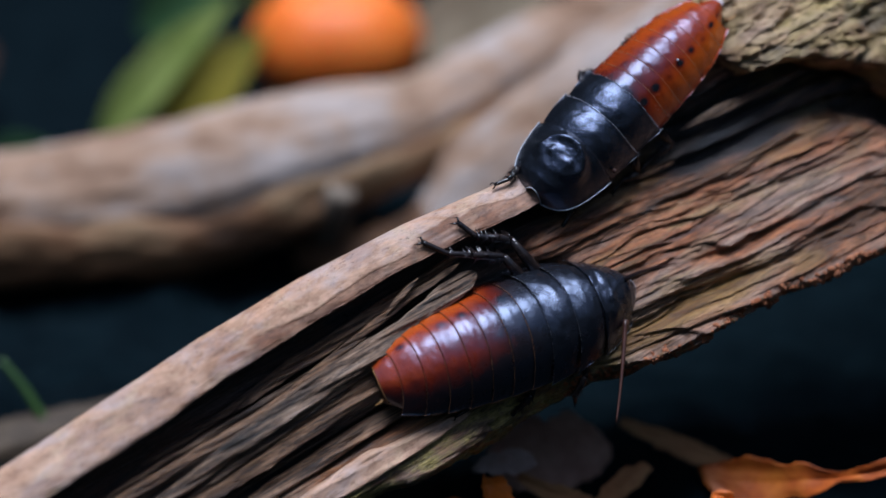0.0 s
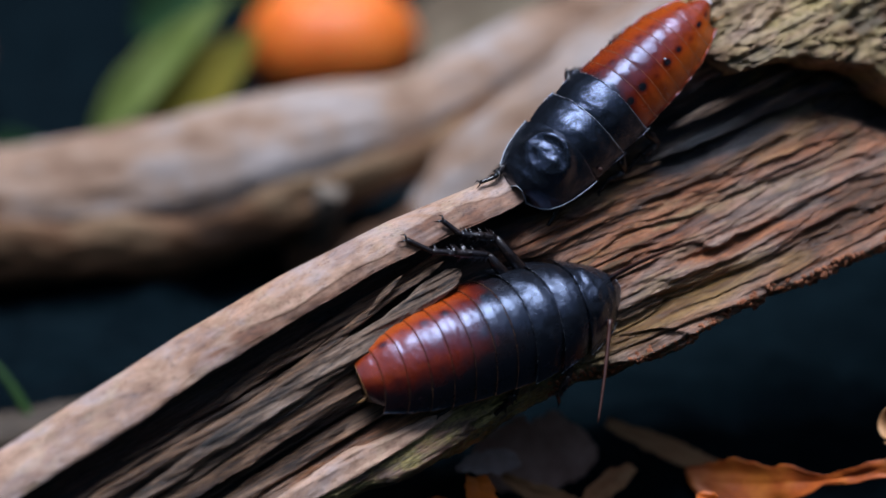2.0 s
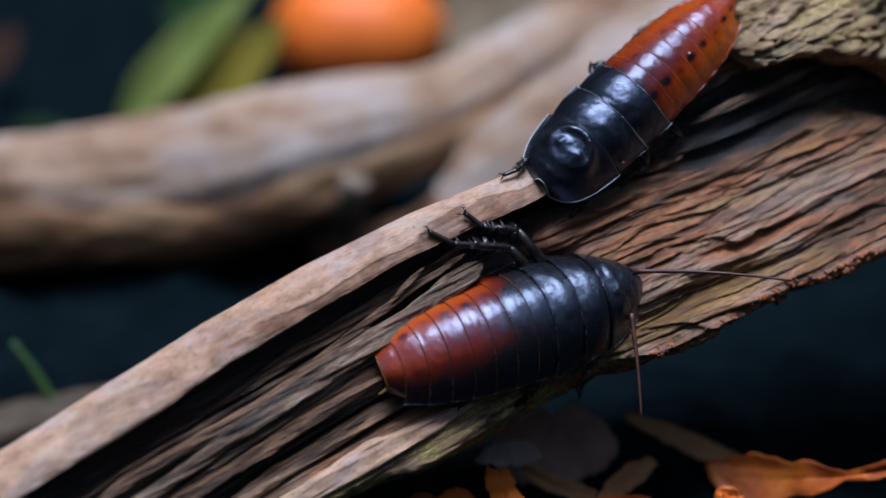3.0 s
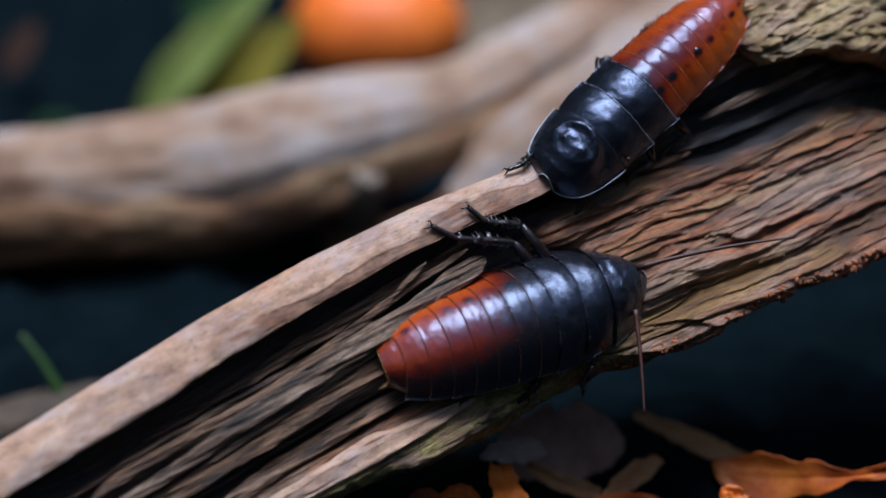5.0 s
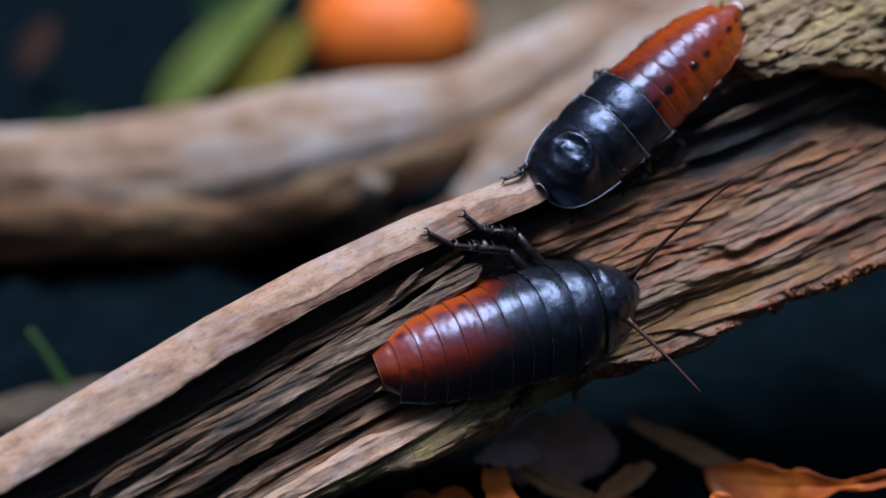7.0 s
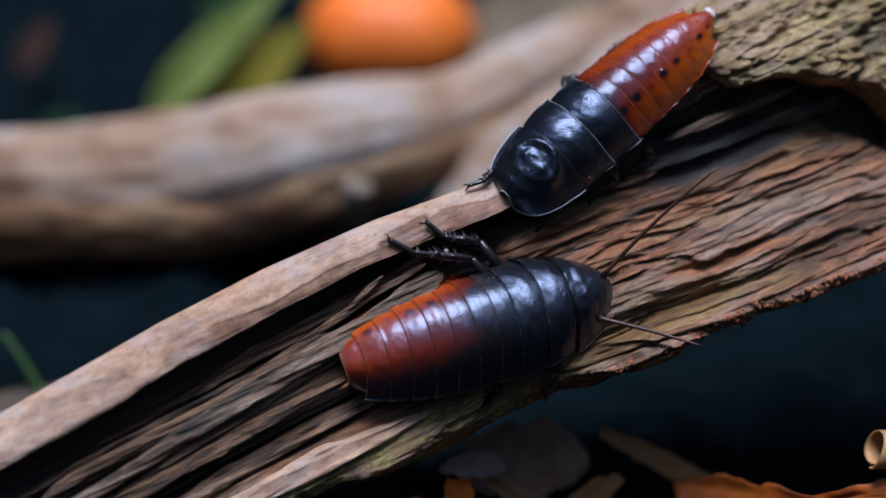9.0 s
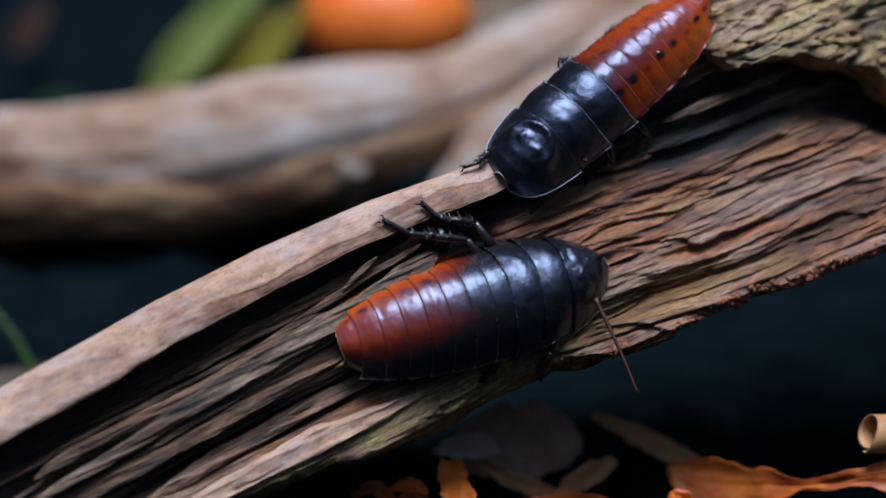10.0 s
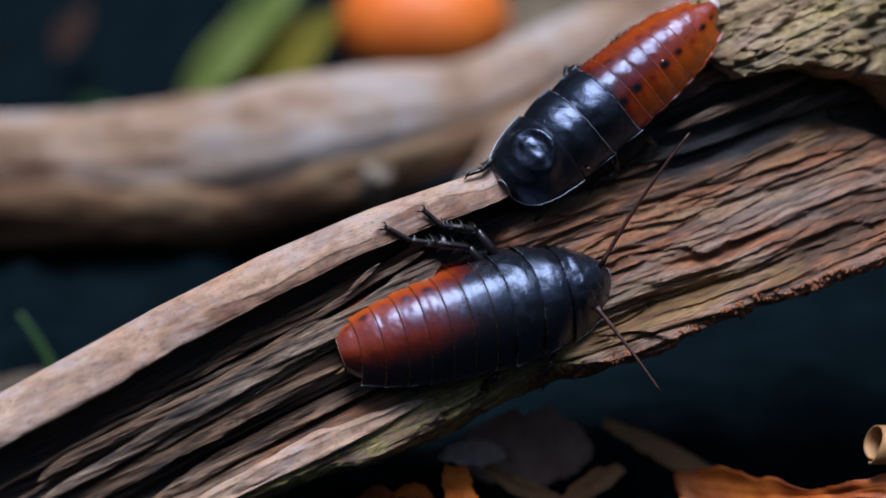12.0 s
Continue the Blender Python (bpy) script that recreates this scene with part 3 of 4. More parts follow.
# ---- hissing cockroaches: x to the head, y to the insect's left, z out of its back ----
BODY_WIDTHS = {
    "slender": ([0, 0.008, 0.02, 0.045, 0.08, 0.12, 0.18, 0.25, 0.33, 0.43, 0.5, 0.62, 0.7, 0.79, 0.86, 0.93, 0.97, 1.0],
                [0.040, 0.072, 0.095, 0.119, 0.136, 0.147, 0.156, 0.160, 0.158, 0.158, 0.153, 0.150, 0.143, 0.131, 0.110, 0.082, 0.060, 0.035]),
    "broad": ([0, 0.02, 0.06, 0.12, 0.18, 0.28, 0.38, 0.48, 0.57, 0.68, 0.77, 0.86, 0.93, 0.97, 1.0],
              [0.055, 0.092, 0.132, 0.164, 0.187, 0.206, 0.210, 0.208, 0.205, 0.196, 0.181, 0.158, 0.130, 0.108, 0.080])}


def half_width(u, build):
    return np.interp(u, *BODY_WIDTHS[build])


def back_height(u):
    return np.interp(u, [0, 0.04, 0.12, 0.25, 0.45, 0.65, 0.85, 1.0], [0.072, 0.100, 0.122, 0.132, 0.136, 0.128, 0.098, 0.05])


def plate(L, u0, u1, pigment_shade, dome, lift=0.004, bow=0.02, front=False, horns=0.0, seed=0, thick=0.004, rows=18, cols=61, edge=None, bulge=0.003, build="broad", flare=0.03):
    """One shell plate, from u0 to u1 of the body's length: a bowed sheet with thickness, its rear edge lifted over the next."""
    v = np.linspace(0, 1, rows)
    k = np.linspace(-1, 1, cols)
    V, K = np.meshgrid(v, k, indexing="ij")
    bend = bow * K ** 2
    U = u0 + (u1 - u0) * V + bend * (1 if not front else V) - 0.006 * np.abs(K) ** 5
    if front:
        U = u0 + (u1 - u0 + bend) * V
    W = half_width(np.clip(U if front else u0 + (u1 - u0) * V, 0, 1), build) * (1 + flare * V)
    Y = W * np.sin(K * math.pi / 2 * 0.985)
    prof = 1 - np.abs(np.sin(K * math.pi / 2 * 0.985)) ** 2.3
    Z = 0.014 + dome * back_height(u0 + (u1 - u0) * V) * prof + lift * V ** 2 + 0.006 * step(np.abs(K), 0.8, 1.0)
    Z = Z + 0.0012 * vnoise(U * 60, K * 7, seed) + (bulge * 0.16 * fbm(U * 42, K * 8, seed + 3, 3) if bulge > 0.004 else 0) + (0 if front else bulge * np.sin(np.pi * np.clip(V * 1.1, 0, 1)))
    if front:
        Z = Z - 0.006 * (1 - V) ** 3
    if horns:
        ring = np.sqrt(((U - 0.128) / 0.068) ** 2 + (Y / 0.086) ** 2)
        rear = 0.12 + 0.88 * step(U - 0.25 * np.abs(Y), 0.06, 0.11)
        Z = Z + 0.62 * horns * np.exp(-((ring - 1) / 0.24) ** 2) * rear + horns * 0.30 * np.exp(-(ring / 0.95) ** 6)
        for sy in (-1, 1):
            Z = Z + horns * 0.28 * np.exp(-((U - 0.128) / 0.018) ** 2 - ((Y - sy * 0.040) / 0.017) ** 2)
        Z = Z + 0.0016 * fbm(U * 55, Y * 55, seed + 9, 3)
    P = pigment_shade(U, Y, Y / W, V)
    if edge is not None:
        E = np.stack([(0.5 - U) * L, Y * L, (Z - 0.001) * L], -1)
        row = E[0] if front else E[-1]
        sides = (E[::-1, 0], row, E[:, -1]) if front else (E[rows // 3:, 0], row, E[:rows // 3:-1, -1])
        edge.extend(Vector(p) for p in np.concatenate(sides)[::2])
    S = Z - thick * (1 - 0.6 * np.abs(K) ** 4)
    X = np.concatenate((0.5 - U, 0.5 - U[:, ::-1]), 1) * L
    Y = np.concatenate((Y, Y[:, ::-1]), 1) * L
    Z = np.concatenate((Z, S[:, ::-1]), 1) * L
    return grid_mesh("plate", X, Y, Z, wrap=True, caps=True, attrs={"pigment_shade": np.concatenate((P, P[:, ::-1]), 1)})


def leg_parts(ob, L, name, pts, scale, spiny=True, seed=0):
    """A leg from thigh to claw through hip, knee, ankle and claw tip (in the insect's space, parts of its length)."""
    rnd = random.Random(seed)
    hip, knee, ankle, tip = (Vector(p) * L for p in pts)
    r = 0.0165 * scale * L
    leg = part(name, tube([hip, hip.lerp(knee, 0.25), hip.lerp(knee, 0.6), knee], [r * 0.9, r * 1.25, r * 1.1, r * 0.7], 10), LEGMAT, ob)
    ts = [i / 23 for i in range(24)]
    bm = tube([knee.lerp(ankle, t) for t in ts], [r * (0.66 + 0.24 * math.sin(math.pi * min(1, t * 1.4))) for t in ts], 14)
    if spiny:
        along = (ankle - knee).normalized()
        bm.faces.ensure_lookup_table()
        sides = [f for f in bm.faces if len(f.verts) == 4]
        for f in rnd.sample(sides, 34):
            bm.normal_update()
            n = f.normal.copy()
            new_face = bmesh.ops.extrude_discrete_faces(bm, faces=[f])["faces"][0]
            c = new_face.calc_center_median()
            for v in new_face.verts:
                v.co = c + (v.co - c) * 0.12 + (n + along * 0.8) * r * 0.95
    part("tibia", bm, LEGMAT, leg, "spiny shin")
    mid = ankle.lerp(tip, 0.55)
    bm = tube(smooth_line([ankle, ankle.lerp(tip, 0.3), mid, ankle.lerp(tip, 0.85)], 4), 0.0085 * scale * L, 8)
    d = (tip - ankle).normalized()
    sd = d.cross(Vector((0, 0, 1))).normalized()
    e = ankle.lerp(tip, 0.85)
    for sg in (-1, 1):
        merge(bm, tube([e, e + (d * 0.6 + sd * sg * 0.6) * r * 1.2, e + (d * 1.3 + sd * sg * 0.7 - Vector((0, 0, 0.9))) * r * 1.1], [r * 0.3, r * 0.2, r * 0.04], 5))
    part("foot", bm, LEGMAT, leg)
    return leg


def build_cockroach(label, L, horns, legs, black_to, dull, fade, dome, cuts, bow, build, flank_light):
    ob = new("cockroach")
    tagged(ob, label, "cockroach", "hissing cockroaches")
    shell, leather = (DULLSHELL, DULLTHORAX) if dull else (SHELL, THORAX)

    def thorax(U, Y, K, V):
        return 1.0 - 0.12 * step(np.abs(K), 0.9, 1.0)

    def belly_part(index):
        def pig(U, Y, K, V):
            base = 0.57 - fade * np.clip((U - black_to) / 0.5, 0, 1)
            base = base + 0.42 * (1 - step(U, black_to - 0.05 - 0.05 * dull, black_to + 0.09 + 0.16 * dull))
            # right flank (Y < 0) painted darker, standing in for its shaded side
            base = base + 0.10 * np.exp(-(K / 0.25) ** 2) * (1 - step(U, 0.6, 0.9)) - 0.33 * step(np.abs(K), 0.25, 0.8) * np.where(Y < 0, flank_light, 1.0) * step(U, black_to - 0.02, black_to + 0.14) + 0.25 * step(np.abs(K), 0.93, 0.98)
            spot = np.exp(-((np.abs(K) - 0.47 - 0.03 * math.sin(index * 4.1)) / 0.062) ** 2 - ((V - 0.5) / 0.18) ** 2)
            base = base + (0.55 + 0.35 * math.sin(index * 2.3)) * (1 - 0.45 * dull) * spot * np.where(Y < 0, 0.2, 1.0) * step(U, 0.40, 0.5) 
            return np.clip(base + 0.08 * step(V, 0.9, 1.0), 0, 1)
        return pig

    rim_lines = [[], [], []]
    mesh_part("pronotum", plate(L, 0.0, cuts[0], thorax, dome, 0.006, 0.004, True, horns, 3, rows=44, cols=81, edge=rim_lines[0], build=build), leather, ob, "black pitted neck shield" + (" with two blunt humps" if horns > 0.012 else ""))
    mesh_part("thorax_plate", plate(L, cuts[0] - 0.013, cuts[1], thorax, dome, 0.009, bow, seed=5, bulge=0.012, edge=rim_lines[1], build=build, flare=0.06), leather, ob, "shiny black plate")
    mesh_part("thorax_plate", plate(L, cuts[1] - 0.012, cuts[2], thorax, dome, 0.009, bow, seed=6, bulge=0.012, edge=rim_lines[2], build=build, flare=0.06), leather, ob, "shiny black plate")
    for line, r in zip(rim_lines, (0.0024, 0.0008, 0.0008)):
        part("shell_margin", tube(line, r * L * (1.0 if horns > 0.012 else 0.45), 6), EDGEMAT, ob, "thin pale rim of the shield")
    edges = [cuts[2] - 0.008 + (0.933 - cuts[2]) * k / 7 for k in range(8)]
    for i, (a, b) in enumerate(zip(edges, edges[1:])):
        line = []
        segment = mesh_part("abdomen_plate", plate(L, a - 0.012, b, belly_part(i), dome, 0.0060, bow, seed=10 + i, bulge=0.0045, edge=line, build=build, flare=0.022), shell, ob)
        part("plate_margin", tube(line, (0.0011 if horns > 0.012 else 0.0008) * L, 5), EDGEBROWN, segment, "thin brown rear edge")
    line = []
    segment = mesh_part("tail_plate", plate(L, 0.905, 0.992, belly_part(7), dome, 0.002, -0.03, seed=19, edge=line, build=build), shell, ob, "orange tail plate")
    part("plate_margin", tube(line, 0.0016 * L, 6), PALECHITIN, segment, "pale tail edge")
    # underside
    u = np.linspace(0.03, 0.985, 50)
    a = np.linspace(0, math.tau, 28, endpoint=False)
    U, A = np.meshgrid(u, a, indexing="ij")
    X, Y = (0.5 - U) * L, half_width(U, build) * 0.80 * np.cos(A) * L
    Z = (0.016 + np.where(np.sin(A) > 0, dome * back_height(U) * 0.78, 0.028) * np.sin(A) * (1 + 0.04 * np.sin(U * 75))) * L
    mesh_part("underside", grid_mesh("underside", X, Y, Z, wrap=True, caps=True), BELLY, ob)
    # head tucked below the shield
    bm = bmesh.new()
    bmesh.ops.create_uvsphere(bm, u_segments=18, v_segments=12, radius=0.045 * L, matrix=Matrix.Translation((0.455 * L, 0, 0.002 * L)) @ Matrix.Diagonal((0.8, 1.0, 1.1, 1)))
    head = part("head", bm, LEGMAT, ob)
    for sy in (-1, 1):
        bm = bmesh.new()
        bmesh.ops.create_uvsphere(bm, u_segments=10, v_segments=8, radius=0.014 * L, matrix=Matrix.Translation((0.475 * L, sy * 0.034 * L, 0.012 * L)))
        part("eye", bm, LEGMAT, head)
    # short tail feelers
    for sy in (-1, 1):
        p = Vector((-0.475 * L, sy * 0.055 * L, 0.022 * L))
        part("cercus", tube([p, p + Vector((-0.02, sy * 0.012, 0)) * L, p + Vector((-0.045, sy * 0.016, -0.004)) * L], [0.007 * L, 0.006 * L, 0.001 * L], 7), PALECHITIN, ob, "pale short tail feeler")
    walking = [leg_parts(ob, L, name, pts, sc, seed=i + 40) for i, (name, pts, sc) in enumerate(legs)]
    return ob, walking


def frame_on_log(centre, head, back):
    """A pose on the log: centre, the way to the head and the way out of the back, all in s, w, h."""
    c = on_log(*centre)
    x = (on_log(*head) - on_log(0, 0, 0)).normalized()
    z = on_log(*back) - on_log(0, 0, 0)
    z = (z - x * z.dot(x)).normalized()
    y = z.cross(x)
    return Matrix(((x.x, y.x, z.x, c.x), (x.y, y.y, z.y, c.y), (x.z, y.z, z.z, c.z), (0, 0, 0, 1)))


UPPER = frame_on_log((56.4, -2.0, -4.0), (-55.7, 15.0, 3.5), (0, -0.55, 1))
LOWER = frame_on_log((6.5, 28.3, 0.5), (59, 10.2, 1.5), (0, -0.43, 0.90))
LU, LL = 0.0615, 0.0590


def in_body(m, L, *place):
    return m.inverted() @ on_log(*place) / L


def build_cockroaches():
    b = lambda *p: in_body(UPPER, LU, *p)
    legs = [
        ("front_leg", [(0.33, 0.08, 0.0), b(36, 10, -1), b(33, 13, -2), b(30, 15, -3)], 0.9),
        ("front_leg", [(0.33, -0.08, 0.0), b(27, -1, -2.5), b(24, 0, -2.0), b(20.5, -0.4, -2.6)], 0.8),
        ("middle_leg", [(0.12, 0.12, 0.0), b(51, 12.6, -2), b(47.5, 12.4, -3), b(44, 14, -4)], 0.9),
        ("middle_leg", [(0.10, -0.1, 0.0), (0.045, -0.178, 0.03), (-0.01, -0.165, -0.03), (-0.05, -0.16, -0.08)], 0.9),
        ("rear_leg", [(0.0, 0.12, 0.0), b(61, 10.6, -2), b(57, 11.4, -4), b(53, 13, -5)], 0.9),
        ("rear_leg", [(0.0, -0.1, 0.0), b(62, -12, -6), b(68, -13, -9), b(72, -13, -10)], 1.0)]
    up, _ = build_cockroach("black and red-brown hissing cockroach resting head down on the log's crown", LU, 0.032, legs, 0.42, 0.0, 0.27, 1.0, (0.218, 0.335, 0.458), 0.042, "slender", 0.6)
    for place, r, m, text in (((43.6, 8.2, 4.2), 0.0005, ANTMAT, "tiny red-brown mite"), ((67.3, -5.9, 4.6), 0.0003, EDGEMAT, "tiny pale speck")):
        bm = bmesh.new()
        bmesh.ops.create_uvsphere(bm, u_segments=10, v_segments=8, radius=r, matrix=Matrix.Translation(b(*place) * LU))
        part("speck", bm, m, up, text)
    bm = bmesh.new()
    bmesh.ops.create_uvsphere(bm, u_segments=14, v_segments=10, radius=0.017 * LU, matrix=Matrix.Translation((-0.498 * LU, -0.004 * LU, 0.058 * LU)) @ Matrix.Diagonal((0.8, 1.5, 0.5, 1)))
    part("tail_tip", bm, PALETIP, up, "pale pinkish tail tip")
    b = lambda *p: in_body(LOWER, LL, *p)
    legs = [
        ("front_leg", [(0.25, 0.1, 0.0), b(17.3, 10.6, 1.6), b(10.9, 6.6, 1.6), b(8.6, 1.7, 0.6)], 1.15),
        ("middle_leg", [(0.18, 0.12, 0.0), b(14.3, 13.0, 1.6), b(3.8, 6.8, 1.4), b(-0.3, 1.5, 0.6)], 1.15),
        ("rear_leg", [(-0.05, 0.1, -0.01), b(2, 20, -3), b(-8, 22, -4), b(-13, 23, -4)], 0.9),
        ("front_leg", [(0.3, -0.09, 0.0), b(17.2, 42.6, 6.5), b(14.0, 45.6, 4), b(14.6, 48.2, 1)], 0.9),
        ("middle_leg", [(0.1, -0.10, 0.0), b(5.5, 40.5, 5), b(2.5, 42.5, 2), b(0.5, 43.5, 0.5)], 0.9),
        ("rear_leg", [(-0.08, -0.10, 0.0), b(0, 36, 3), b(-6, 37, 2), b(-11, 37, 2)], 0.8)]
    low, walking = build_cockroach("red-brown hissing cockroach with black thorax clinging across the log", LL, 0.012, legs, 0.42, 1.0, 0.20, 1.25, (0.175, 0.28, 0.388), 0.034, "broad", -1.0)
    feelers = []
    for name, length, r, bend in (("antenna", 0.0215, 0.00052, -0.0010), ("antenna", 0.0325, 0.00052, -0.003)):
        pts = [(length * k / 16, bend * (k / 16) ** 2, -0.0006 * (k / 16) ** 2) for k in range(17)]
        feelers.append(part(name, tube(pts, [r * (1.5 if k == 0 else 1 - 0.035 * k) for k in range(17)], 7), ANTMAT, low, "thin reddish feeler"))
    return up, low, feelers, walking[:2]


# ---- things behind and below ----
def ground_height(x, y):
    z = np.interp(y, [-0.6, -0.05, 0.0, 0.05, 0.16, 0.22, 0.275, 0.33, 0.7, 4], [0.03, 0.03, 0.022, 0.0, -0.018, -0.036, -0.055, -0.069, -0.090, -0.090])
    z = z + 0.075 * np.exp(-((x - 0.24) / 0.06) ** 2 - ((y - 0.13) / 0.06) ** 2)
    near = np.exp(-((x / 0.9) ** 2 + (y / 0.9) ** 2))
    return z + near * (0.006 * fbm(x * 28, y * 28, 201, 4) + 0.0025 * vnoise(x * 160, y * 160, 207))


def build_ground():
    g = np.sign(np.linspace(-1, 1, 281)) * np.abs(np.linspace(-1, 1, 281)) ** 1.6
    X, Y = np.meshgrid(g * 0.93, g * 0.93 + 0.1, indexing="ij")
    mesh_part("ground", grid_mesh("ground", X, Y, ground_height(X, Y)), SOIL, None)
    tagged(bpy.data.objects["ground"], "damp soil under leaf litter, darkened in colour for shade", "ground", kind="structure")


def build_far_log(label, points, radius, seed, taper=0.0, wood=None, strip=False, girth=None):
    line = smooth_line(points, 24)
    n = len(line)
    a = np.linspace(0, math.tau, 72, endpoint=False)
    f = np.linspace(0, 1, n)
    F, A = np.meshgrid(f, a, indexing="ij")
    c = np.array([tuple(p) for p in line])
    t = np.gradient(c, axis=0)
    t /= np.linalg.norm(t, axis=1)[:, None]
    u = np.cross(t, (0, 0, 1.0))
    u /= np.linalg.norm(u, axis=1)[:, None]
    v = np.cross(u, t)
    girth = np.interp(f * (len(points) - 1), range(len(points)), girth or [1.0] * len(points))
    R = radius * girth[:, None] * (1 - taper * F) * (1 + 0.06 * fbm(F * 9, np.cos(A) * 1.2 + 5, seed, 3) + 0.05 * vnoise(F * 5, np.sin(A) * 2.5 + 5, seed + 5) + 0.05 * vnoise(F * 20, A * 7, seed + 7))
    A0 = (A + math.pi) % math.tau - math.pi
    R = R * (1 - 0.12 * np.exp(-((A0 + 0.28 + 0.12 * vnoise(F * 7, F * 0, seed + 9)) / 0.10) ** 2))
    co = c[:, None, :] + R[..., None] * (np.cos(A)[..., None] * u[:, None, :] + np.sin(A)[..., None] * v[:, None, :])
    base = Vector(line[n // 2])
    me = grid_mesh("branch", co[..., 0] - base.x, co[..., 1] - base.y, co[..., 2] - base.z, wrap=True, caps=True)
    ob = mesh_part("branch", me, wood or BACKWOOD, None)
    ob.location = base
    if strip:
        S = np.linspace(0.02, 0.98, 130)
        K = np.linspace(-1, 1, 19)
        SS, KK = np.meshgrid(S, K, indexing="ij")
        wide = 0.42 * (1 + 0.35 * fbm(SS * 9, np.sign(KK) * 2 + 5, seed + 31, 3)) * np.minimum(1, np.minimum(SS, 1 - SS) * 14)
        AA = -0.12 + wide * KK
        layers = []
        for lift in (1.10, 0.94):
            RR = radius * np.interp(SS, f, girth) * (lift + 0.17 * (1 - KK) - 0.06 * np.abs(KK) ** 4 + 0.05 * fbm(SS * 16, AA * 4, seed + 33, 3))
            idx = SS * (n - 1)
            at = [np.interp(idx, range(n), c[:, k]) for k in range(3)]
            uu = [np.interp(idx, range(n), u[:, k]) for k in range(3)]
            vv = [np.interp(idx, range(n), v[:, k]) for k in range(3)]
            layers.append([at[k] + RR * (np.cos(AA) * uu[k] + np.sin(AA) * vv[k]) - base[k] for k in range(3)])
        me = grid_mesh("bark_strip", *(np.concatenate((o, i[:, ::-1]), 1) for o, i in zip(*layers)), wrap=True, caps=True)
        mesh_part("bark_strip", me, BROWNBARK, ob, "strip of brown rotten bark")
    return tagged(ob, label, "branch", "dead branches")


def leaf_grid(length, width, arch=0.0, cup=0.0, curl=0.0, wave=0.0, pointed=1.0, seed=0):
    """A leaf's blade with thickness, base at the origin, along x: arch bends it down its length, cup folds it, curl rolls its tip."""
    U, K = np.meshgrid(np.linspace(0, 1, 40), np.linspace(-1, 1, 21), indexing="ij")
    w = width / 2 * (np.sin(np.pi * np.clip(U, 0, 1) ** 0.8) ** 0.75 * pointed + (1 - pointed) * (1 - U * 0.3)) * (1 + 0.06 * vnoise(U * 9, np.sign(K), seed))
    ang = curl * np.clip((U - 0.55) / 0.45, 0, 1) ** 2 * 4.5
    ds = length / 39
    th = arch * (U - 0.3) + ang
    X = np.cumsum(np.cos(th), 0) * ds
    Z = np.cumsum(-np.sin(th), 0) * ds if curl >= 0 else np.cumsum(np.sin(-th), 0) * ds
    Y = K * w
    Z = Z + cup * np.abs(K) ** 1.6 * w + wave * vnoise(U * 5, K * 1.5, seed + 1) - 0.0004 * np.exp(-(K / 0.06) ** 2)
    t = 0.0003
    return grid_mesh("leaf", np.concatenate((X, X[:, ::-1]), 1), np.concatenate((Y, Y[:, ::-1]), 1), np.concatenate((Z, Z[:, ::-1] - t), 1), wrap=True, caps=True)


def aim(base, tip, normal=(0, 0, 1)):
    b, x = Vector(base), (Vector(tip) - Vector(base)).normalized()
    z = Vector(normal)
    z = (z - x * z.dot(x)).normalized()
    y = z.cross(x)
    return Matrix(((x.x, y.x, z.x, b.x), (x.y, y.y, z.y, b.y), (x.z, y.z, z.z, b.z), (0, 0, 0, 1)))


def leaf(label, material, base, tip, width, normal=(0, -0.5, 1), group="fallen leaves", **shape):
    length = (Vector(tip) - Vector(base)).length
    ob = mesh_part("leaf", leaf_grid(length, width, **shape), material, None)
    ob.matrix_world = aim(base, tip, normal)
    return tagged(ob, label, "leaf", group)


def ribbon_leaf(label, material, spine, halves, normal, cup, seed):
    """A leaf along a curved spine, with its half width at each point, cupped about the midrib; its base is the first point."""
    line = smooth_line(spine, 10)
    n = len(line)
    half = np.interp(np.linspace(0, len(spine) - 1, n), range(len(spine)), halves)
    c = np.array([tuple(p - line[0]) for p in line])
    t = np.gradient(c, axis=0)
    t /= np.linalg.norm(t, axis=1)[:, None]
    across = np.cross(np.array(normal), t)
    across /= np.linalg.norm(across, axis=1)[:, None]
    up = np.cross(t, across)
    F, K = np.meshgrid(np.linspace(0, 1, n), np.linspace(-1, 1, 17), indexing="ij")
    w = half[:, None] * (1 + 0.16 * vnoise(F * 14, np.sign(K) * 3 + 5, seed) + 0.08 * vnoise(F * 40, np.sign(K) * 3 + 5, seed + 1))
    lift = cup * w * np.abs(K) ** 1.6 + 0.0006 * vnoise(F * 8, K * 2, seed + 2) - 0.0003 * np.exp(-(K / 0.08) ** 2)
    faces = [c[:, None, :] + (w * K)[..., None] * across[:, None, :] + (lift - d)[..., None] * up[:, None, :] for d in (0, 0.0003)]
    co = np.concatenate((faces[0], faces[1][:, ::-1]), 1)
    ob = mesh_part("leaf", grid_mesh("leaf", co[..., 0], co[..., 1], co[..., 2], wrap=True, caps=True), material, None)
    ob.location = line[0]
    return tagged(ob, label, "leaf", "fallen leaves")


